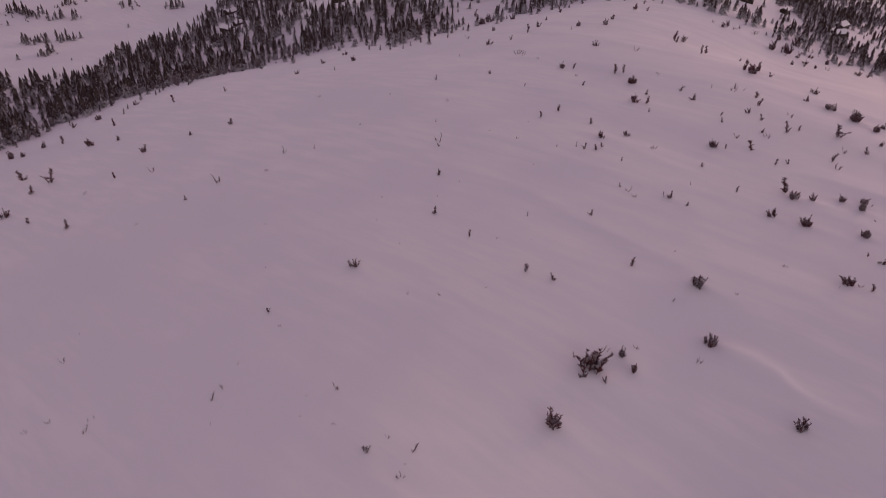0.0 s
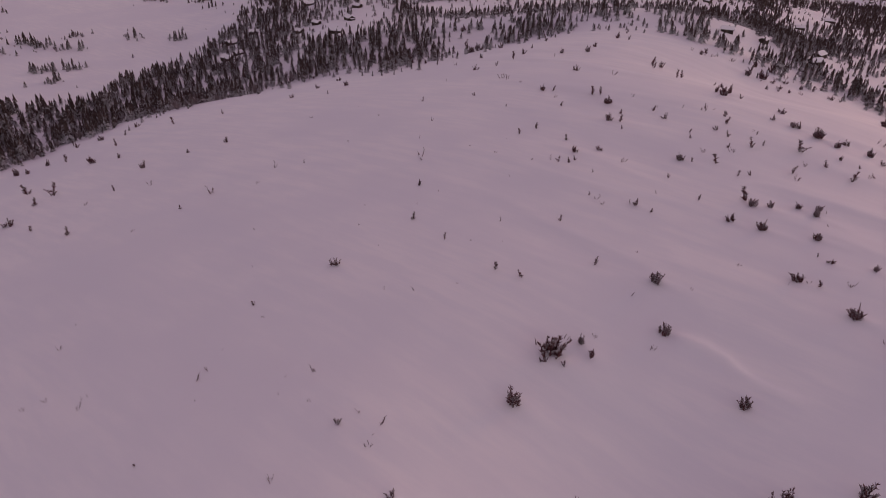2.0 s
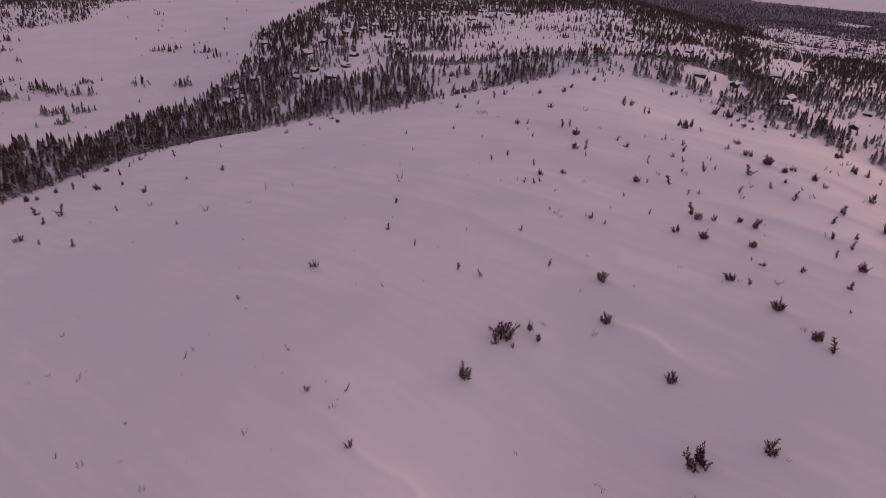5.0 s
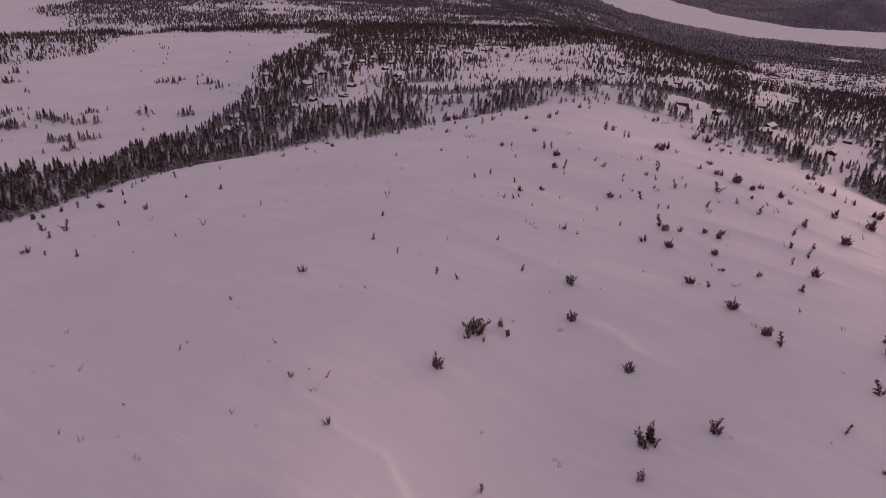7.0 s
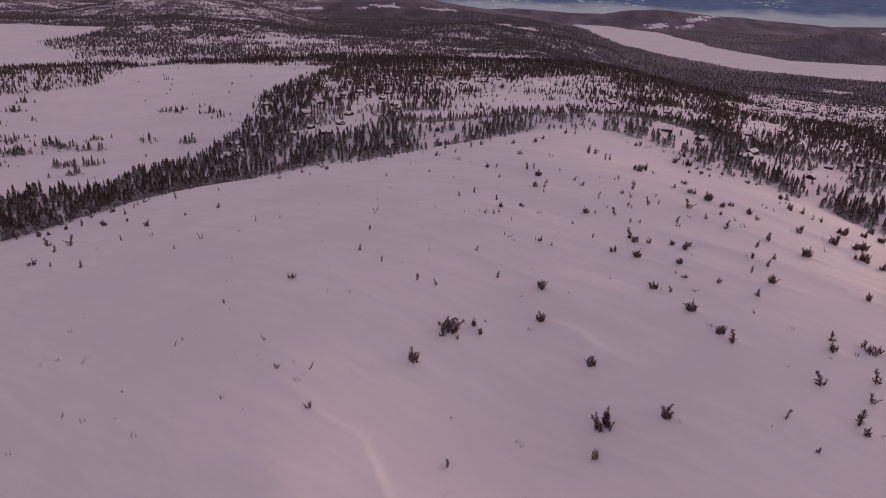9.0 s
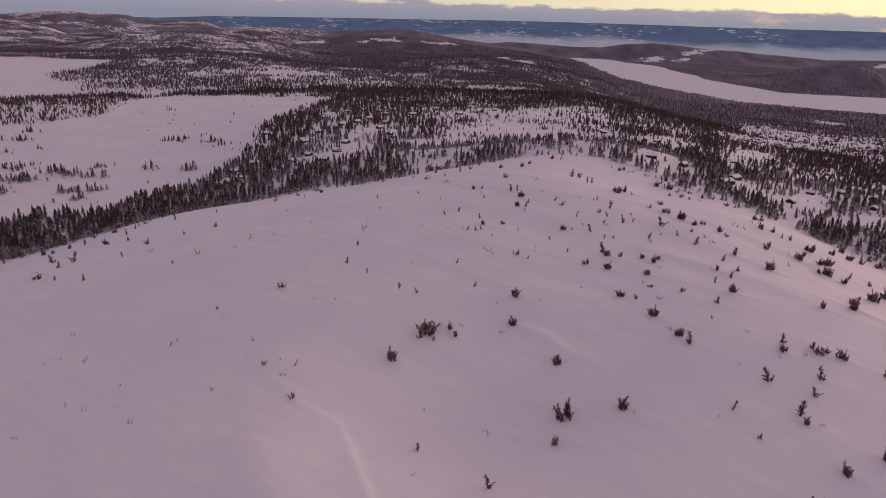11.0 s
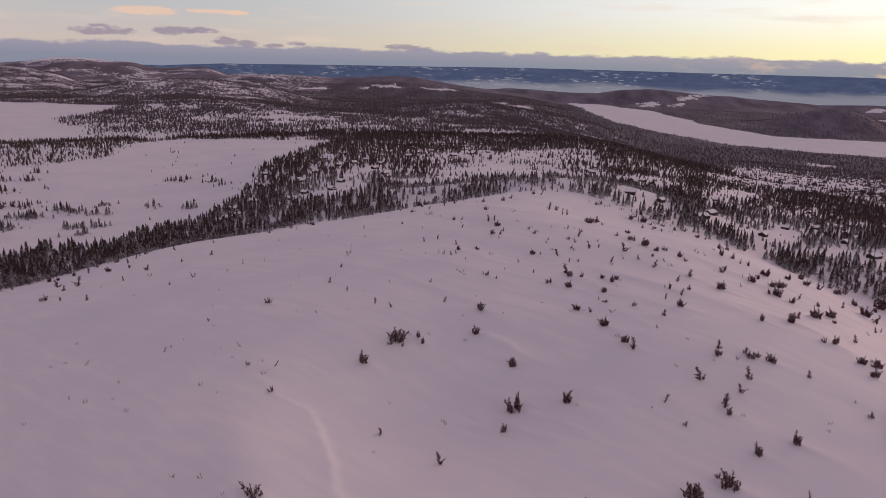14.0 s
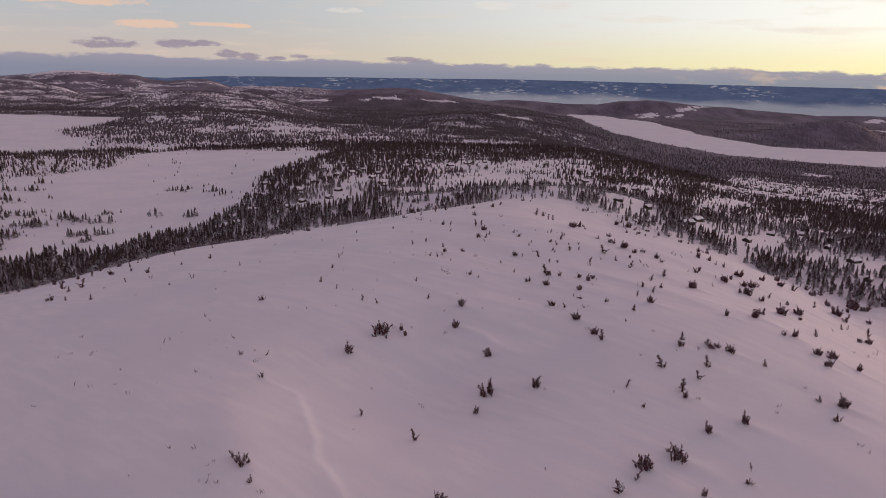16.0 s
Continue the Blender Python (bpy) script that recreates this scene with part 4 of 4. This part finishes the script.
def birch_shape(rng):
    """A bare bush: thin forked twigs fanning up, one unit tall."""
    pts, faces = [], []
    for _ in range(26):
        a, lean, h = rng.uniform(0, 6.28), rng.uniform(0.05, 0.5), rng.uniform(0.5, 1.0)
        foot = np.array([rng.uniform(-.06, .06), rng.uniform(-.06, .06), 0.0])
        mid = foot + np.array([0.4 * lean * math.cos(a), 0.4 * lean * math.sin(a), 0.5 * h])
        for fork in (-0.6, 0.6):
            b = a + fork
            tip = mid + np.array([0.6 * lean * math.cos(b), 0.6 * lean * math.sin(b), 0.5 * h])
            wide = np.array([-math.sin(a), math.cos(a), 0.0]) * 0.016
            c = len(pts)
            pts += [tuple(foot), tuple(mid - wide), tuple(mid + wide), tuple(tip)]
            faces += [(c, c + 1, c + 2), (c + 1, c + 3, c + 2)]
    return np.array(pts), np.array(faces)


rng = random.Random(14)
BIRCH = [birch_shape(rng) for _ in range(5)]
bushes = sow(2.6, 120, 720, 6, stand=scrub)
bushes[:, 2] *= 0.62
joined("birch_scrub", BIRCH, bushes, TWIG_BARK, "pale bare birch scrub beside the spruces", "shrubs")


# ---- things ----
def part(name, bm, mat, parent, label=""):
    """Links a bmesh as one mesh under a thing or a part."""
    mesh = bpy.data.meshes.new(name)
    bm.to_mesh(mesh)
    bm.free()
    mesh.materials.append(mat)
    ob = new(name, mesh)
    ob.parent = parent
    return tagged(ob, label)


def thing(name, label, category, group=""):
    ob = new(name)
    ob.empty_display_size = 0.2
    return tagged(ob, label, category, group)


def tapered(bm, points, radii, sides=5):
    """A stem through points, thinning as the radii say."""
    rings = []
    for p, r in zip(points, radii):
        rings.append([bm.verts.new((p[0] + r * math.cos(6.2832 * k / sides), p[1] + r * math.sin(6.2832 * k / sides), p[2])) for k in range(sides)])
    for a, b in zip(rings, rings[1:]):
        for k in range(sides):
            bm.faces.new((a[k], a[(k + 1) % sides], b[(k + 1) % sides], b[k]))
    bm.faces.new(rings[-1])


def tuft(bm, at, way, long, wide):
    """A short brush of needles: a crooked little pyramid."""
    way = Vector(way).normalized()
    a = way.orthogonal().normalized()
    b = way.cross(a)
    root = [bm.verts.new(Vector(at) + wide * (a * math.cos(t) + b * math.sin(t)) + way * long * 0.35) for t in (0.4, 2.5, 4.6)]
    tip, heel = bm.verts.new(Vector(at) + way * long), bm.verts.new(Vector(at))
    for k in range(3):
        bm.faces.new((root[k], root[(k + 1) % 3], tip))
        bm.faces.new((root[(k + 1) % 3], root[k], heel))


def shoot(bm, rng, base, lean, tall, width, tufts):
    """One upright shoot: a bent stem with brushes of needles round it."""
    def spot(f):
        return Vector((base[0] + lean[0] * tall * f * abs(f), base[1] + lean[1] * tall * f * abs(f), base[2] + tall * f))
    tapered(bm, [spot(f) for f in (-0.08, 0.35, 0.7, 1.0)], [0.035 * tall + 0.01, 0.026 * tall + 0.008, 0.016 * tall + 0.005, 0.004], 4)
    for k in range(tufts):
        f = 0.08 + 0.88 * (k + rng.uniform(0, 1)) / tufts
        a = rng.uniform(0, 6.28)
        out = width * (1.1 - 0.4 * f) * rng.uniform(0.5, 1.5)
        tuft(bm, spot(f), (math.cos(a), math.sin(a), rng.uniform(0.1, 1.7)), out, out * rng.uniform(0.16, 0.28))
    tuft(bm, spot(0.88), (rng.uniform(-.2, .2), rng.uniform(-.2, .2), 1), 0.17 * tall, 0.035 * tall)


def spire(rng, label):
    """A single young spruce, one unit tall."""
    root = thing("young_spruce", label, "tree", "young spruces on the hill")
    bm = bmesh.new()
    shoot(bm, rng, (0, 0, 0), (rng.uniform(0.0, 0.22), rng.uniform(-.2, .1)), 1.0, rng.uniform(0.17, 0.26), 40)
    part("crown", bm, SHRUB, root)
    for k in range(rng.choice((0, 1, 1, 2))):
        bm = bmesh.new()
        a = rng.uniform(0, 6.28)
        shoot(bm, rng, (0.14 * math.cos(a), 0.14 * math.sin(a), 0), (0.5 * math.cos(a), 0.5 * math.sin(a)), rng.uniform(0.3, 0.55), 0.17, 14)
        part("side_shoot", bm, SHRUB, root)
    bm = bmesh.new()
    tapered(bm, [(0, 0, -0.1), (0, 0, 0.04), (0.01, 0, 0.18)], [0.05, 0.045, 0.03], 5)
    part("trunk", bm, BARK, root)
    return root


def bush(rng, name, label, shoots, spread, group):
    """A wind-clipped thicket of many shoots, one unit tall."""
    root = thing(name, label, "shrub", group)
    for k in range(shoots):
        a, r = rng.uniform(0, 6.28), spread * math.sqrt(rng.random())
        x, y = r * math.cos(a) * 1.15, r * math.sin(a) * 1.0
        tall = rng.uniform(0.55, 1.0) * (0.98 - 0.4 * r / spread) if k else 0.92
        if k == 0:
            x, y = x * 0.4, y * 0.4
        bm = bmesh.new()
        shoot(bm, rng, (x, y, -0.03), (0.45 * x / spread * rng.uniform(0.2, 1) + rng.uniform(-0.25, 0.35), 0.45 * y / spread * rng.uniform(0.2, 1) + rng.uniform(-0.35, 0.25)), tall, rng.uniform(0.11, 0.18), 28)
        part("shoot", bm, SHRUB, root)
    return root


def twigs(rng, label):
    """A few bare twigs coming out of the snow, some bent back into it."""
    root = thing("bare_twigs", label, "shrub", "twigs in the snow")
    for k in range(rng.randint(2, 5)):
        bm = bmesh.new()
        a, r = rng.uniform(0, 6.28), rng.uniform(0, 0.5)
        b = a + rng.uniform(-1, 1)
        x, y, reach, droop = r * math.cos(a), r * math.sin(a), rng.uniform(0.15, 0.6), rng.choice((0.0, 0.0, 0.8))
        pts = [(x + reach * f * math.cos(b), y + reach * f * math.sin(b), rng.uniform(0.95, 1.05) * (f - droop * f * f) * (1.0 if k == 0 else 0.75) - 0.05) for f in (0, 0.3, 0.6, 0.85, 1.0)]
        tapered(bm, pts, [0.036, 0.033, 0.03, 0.024, 0.010], 4)
        if rng.random() < 0.8:
            for f in range(4):
                tuft(bm, pts[1 + f % 4], (rng.uniform(-1, 1), rng.uniform(-1, 1), rng.uniform(0.3, 1.2)), rng.uniform(0.2, 0.42), 0.06)
        part("twig", bm, SHRUB, root)
    return root


def plant(kinds, rows, seed, wide=1.0, sink=0.04):
    """Sets kinds out by turns over rows of x, y, size; wide stretches them sideways."""
    rng = random.Random(seed)
    x, y = np.array([r[0] for r in rows]), np.array([r[1] for r in rows])
    z = surface(x, y)
    free = list(kinds)
    for (px, py, size), pz in zip(rows, z):
        m = pose(px, py, pz - sink * size, rng.uniform(-6, 6), rng.uniform(-2, 12), rng.uniform(0, 360)) @ Matrix.Diagonal((wide * size * rng.uniform(.75, 1.1), wide * size * rng.uniform(.75, 1.1), size, 1))
        if free:
            first = free.pop()
            first.matrix_basis = m
        else:
            kind = rng.choice(kinds)
            made = copy_thing(kind, Matrix.Identity(4))
            made.matrix_basis = m


rng = random.Random(11)
plant([spire(rng, "young wind-bent spruce standing alone in the snow") for _ in range(7)], SPIRES, 1, 1.35)
plant([bush(rng, "low_spruce", "small wind-clipped spruce tuft sticking out of the snow", rng.randint(5, 8), 0.3, "low spruces on the hill") for _ in range(6)], TUFTS, 2, 1.2)
plant([bush(rng, "spruce_thicket", "dense dark thicket of stunted spruce with a snow drift behind it", rng.randint(19, 24), 0.36, "thickets on the hill") for _ in range(6)], THICKETS, 3)
plant([bush(rng, "spruce_clump", "compact upright clump of stunted spruce in the snow", rng.randint(12, 15), 0.22, "clumps on the hill") for _ in range(4)], CLUMPS, 5)
plant([twigs(rng, "bare dark twigs poking through the snow crust") for _ in range(7)], TWIGS, 4, 1.05)


def spruce(shape):
    """A grown spruce, one unit tall."""
    root = thing("spruce_tree", "tall snow-dusted spruce at the foot of the hill", "tree", "spruces along the foot of the hill")
    trunk = bmesh.new()
    tapered(trunk, [(0, 0, -0.05), (0, 0, 0.3), (0, 0, 0.97)], [0.022, 0.018, 0.004], 6)
    part("trunk", trunk, BARK, root)
    crown = bmesh.new()
    verts = [crown.verts.new(p) for p in shape[0].tolist()]
    for f in shape[1].tolist():
        crown.faces.new([verts[k] for k in f])
    part("crown", crown, NEEDLES, root)
    return root


grown = [spruce(s) for s in FINE]
ground_z = surface(single[:, 0], single[:, 1])
for n, ((x, y, tall, turn, which), z) in enumerate(zip(single.tolist(), ground_z.tolist())):
    wide = tall * (0.8 + 0.45 * ((n * 0.618) % 1))
    m = pose(x, y, z - 0.1, 0, 0, math.degrees(turn)) @ Matrix.Diagonal((wide, wide, tall, 1))
    if n < len(grown):
        grown[n].matrix_basis = m
    else:
        copy_thing(grown[int(which)], Matrix.Identity(4)).matrix_basis = m


# ---- cabins ----
def block(bm, x0, x1, y0, y1, z0, z1):
    v = [bm.verts.new((x, y, z)) for x in (x0, x1) for y in (y0, y1) for z in (z0, z1)]
    for f in ((0, 1, 3, 2), (4, 6, 7, 5), (0, 4, 5, 1), (2, 3, 7, 6), (0, 2, 6, 4), (1, 5, 7, 3)):
        bm.faces.new([v[k] for k in f])


def gable(bm, half, long, z0, eave, ridge):
    """Walls with a gable at each end, the ridge along x."""
    ends = []
    for x in (-long, long):
        ends.append([bm.verts.new((x, y, z)) for y, z in ((-half, z0), (half, z0), (half, eave), (0, ridge), (-half, eave))])
    a, b = ends
    bm.faces.new(a[::-1])
    bm.faces.new(b)
    for k in range(5):
        bm.faces.new((a[k], a[(k + 1) % 5], b[(k + 1) % 5], b[k]))


def slab(bm, half, long, eave, ridge, thick, rng=None):
    """A pitched sheet over the ridge; with rng its top swells like settled snow."""
    steps = 6
    rows = []
    for k in range(steps + 1):
        x = -long + 2 * long * k / steps
        row = []
        for j in range(-4, 5):
            f = abs(j) / 4
            z = ridge + (eave - ridge) * f
            puff = thick * (1 - 0.35 * f ** 4) * (1.0 if rng is None else rng.uniform(0.8, 1.15))
            if rng is not None and (k in (0, steps) or abs(j) == 4):
                puff *= 0.6
            row.append((bm.verts.new((x, half * j / 4, z + puff)), bm.verts.new((x, half * j / 4, z))))
        rows.append(row)
    for r, s in zip(rows, rows[1:]):
        for p, q in zip(range(8), range(1, 9)):
            bm.faces.new((r[p][0], s[p][0], s[q][0], r[q][0]))
            bm.faces.new((r[p][1], r[q][1], s[q][1], s[p][1]))
    for r in (rows[0], rows[-1]):
        for p in range(8):
            bm.faces.new((r[p][0], r[p + 1][0], r[p + 1][1], r[p][1]))
    for j in (0, 8):
        for r, s in zip(rows, rows[1:]):
            bm.faces.new((r[j][0], s[j][0], s[j][1], r[j][1]))


def cabin(rng, long, half, wing):
    root = thing("log_cabin", "dark log cabin under deep roof snow among spruces", "house", "cabins below the hill")
    eave, ridge = 2.6, 2.6 + half * 0.52
    bm = bmesh.new()
    gable(bm, half, long, -1.6, eave, ridge)
    part("log_wall", bm, LOGS, root)
    bm = bmesh.new()
    slab(bm, half + 0.7, long + 0.7, eave - 0.36, ridge, 0.16)
    part("roof", bm, ROOFING, root)
    bm = bmesh.new()
    slab(bm, half + 0.66, long + 0.66, eave - 0.18, ridge + 0.17, 0.55, rng)
    part("roof_snow", bm, ROOF_SNOW, root, "thick rounded snow on the roof")
    bm = bmesh.new()
    block(bm, 0.8, 1.6, 0.4, 1.2, eave, ridge + 1.3)
    part("chimney", bm, STONE, root)
    for x in (-long * 0.55, long * 0.5):
        bm = bmesh.new()
        block(bm, x - 0.7, x + 0.7, -half - 0.06, -half + 0.05, 0.75, 2.05)
        frame_ = part("window_frame", bm, TRIM, root)
        bm = bmesh.new()
        block(bm, x - 0.58, x + 0.58, -half - 0.08, -half + 0.02, 0.87, 1.93)
        part("pane", bm, GLASS, frame_)
    bm = bmesh.new()
    block(bm, -0.5, 0.5, -half - 0.07, -half + 0.04, -0.1, 2.0)
    part("door", bm, TRIM, root)
    if wing:
        bm = bmesh.new()
        block(bm, long - 0.02, long + 2.6, -half * 0.6, half * 0.6, -1.6, 2.1)
        part("annex_wall", bm, LOGS, root)
        bm = bmesh.new()
        block(bm, long + 0.72, long + 2.9, -half * 0.6 - 0.3, half * 0.6 + 0.3, 2.1, 2.7)
        part("annex_snow", bm, ROOF_SNOW, root)
    return root


rng = random.Random(8)
homes = [cabin(rng, 5.2, 3.6, False), cabin(rng, 6.4, 4.0, True), cabin(rng, 4.2, 3.0, False)]
spots = list(CABINS)
village = random.Random(21)
while len(spots) < len(CABINS) + 105:
    a, b = np.array([village.uniform(210, 790)]), np.array([village.uniform(600, 1120)])
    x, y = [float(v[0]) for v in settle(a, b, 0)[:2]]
    if inside(VILLAGE, a, b)[0] > 8 and inside(DARK_STAND, a, b)[0] < -4 and all(math.hypot(x - u, y - v) > 23 for u, v in spots):
        spots.append((x, y))
while len(spots) < len(CABINS) + 145:
    a, b = np.array([village.uniform(-150, 90)]), np.array([village.uniform(470, 880)])
    x, y = [float(v[0]) for v in settle(a, b, 0)[:2]]
    if inside(HAMLET, a, b)[0] > 4 and all(math.hypot(x - u, y - v) > 21 for u, v in spots):
        spots.append((x, y))
for n, (x, y) in enumerate(spots):
    z = float(surface(np.array([x]), np.array([y]))[0])
    m = pose(x, y, z + 0.25, 0, 0, rng.uniform(-80, 80)) @ Matrix.Scale(0.66, 4)
    if n < len(homes):
        homes[n].matrix_basis = m
    else:
        copy_thing(homes[n % 3], Matrix.Identity(4)).matrix_basis = m


# ---- the last ridge, far over the valley ----
def far_ridge():
    m = bpy.data.materials.new("glowing_hazy_ridge")
    m.use_nodes = True
    g = Graph(m.node_tree)
    g.tree.nodes.clear()
    at = g.node("ShaderNodeNewGeometry").outputs["Position"]
    z = g.node("ShaderNodeSeparateXYZ", {0: at}).outputs[2]
    x = g.node("ShaderNodeSeparateXYZ", {0: at}).outputs[0]
    fields = g.noise(g.scaled(at, (0.020, 0.020, 0.13)), 1.0, 4, 0.6)
    farmed = g.noise(g.scaled(at, (0.0022, 0.0022, 0.012)), 1.0, 2)
    # blue air haze, then valley fog, painted into a colour that glows by itself
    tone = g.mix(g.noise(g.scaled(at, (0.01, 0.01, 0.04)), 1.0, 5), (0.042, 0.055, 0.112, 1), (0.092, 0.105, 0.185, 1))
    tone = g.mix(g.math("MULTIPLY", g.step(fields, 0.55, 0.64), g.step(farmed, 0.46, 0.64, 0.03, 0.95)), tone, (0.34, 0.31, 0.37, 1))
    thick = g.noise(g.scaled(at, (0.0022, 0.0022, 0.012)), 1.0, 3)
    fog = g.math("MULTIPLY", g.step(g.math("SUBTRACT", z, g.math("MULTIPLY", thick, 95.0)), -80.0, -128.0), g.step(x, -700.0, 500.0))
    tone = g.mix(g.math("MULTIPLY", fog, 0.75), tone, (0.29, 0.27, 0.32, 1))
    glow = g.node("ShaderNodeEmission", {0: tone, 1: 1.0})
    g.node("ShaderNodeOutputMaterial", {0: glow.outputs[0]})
    bm = bmesh.new()
    rows = []
    for k in range(361):
        a = radians(-45 + k * 0.25)
        sx, sy = 4850 * math.sin(a), -40 + 4850 * math.cos(a)
        top = float(np.interp(math.degrees(a), [-45, -20, -16, -8, 5, 20], [-30, -22, -4, 2, 16, 15])) + 4 * float(rough(np.array([sx]), np.array([sy * 0.2]), 700, 51, 4)[0])
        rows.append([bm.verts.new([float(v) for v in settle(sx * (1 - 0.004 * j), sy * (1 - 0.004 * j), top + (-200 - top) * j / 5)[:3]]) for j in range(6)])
    for r, s in zip(rows, rows[1:]):
        for j in range(5):
            bm.faces.new((r[j], r[j + 1], s[j + 1], s[j]))
    mesh = bpy.data.meshes.new("backdrop")
    bm.to_mesh(mesh)
    bm.free()
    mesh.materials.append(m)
    return tagged(new("backdrop", mesh), "glowing backdrop of a far ridge, blue haze, snowy fields and mist painted on", "ridge", kind="structure")


far_ridge()
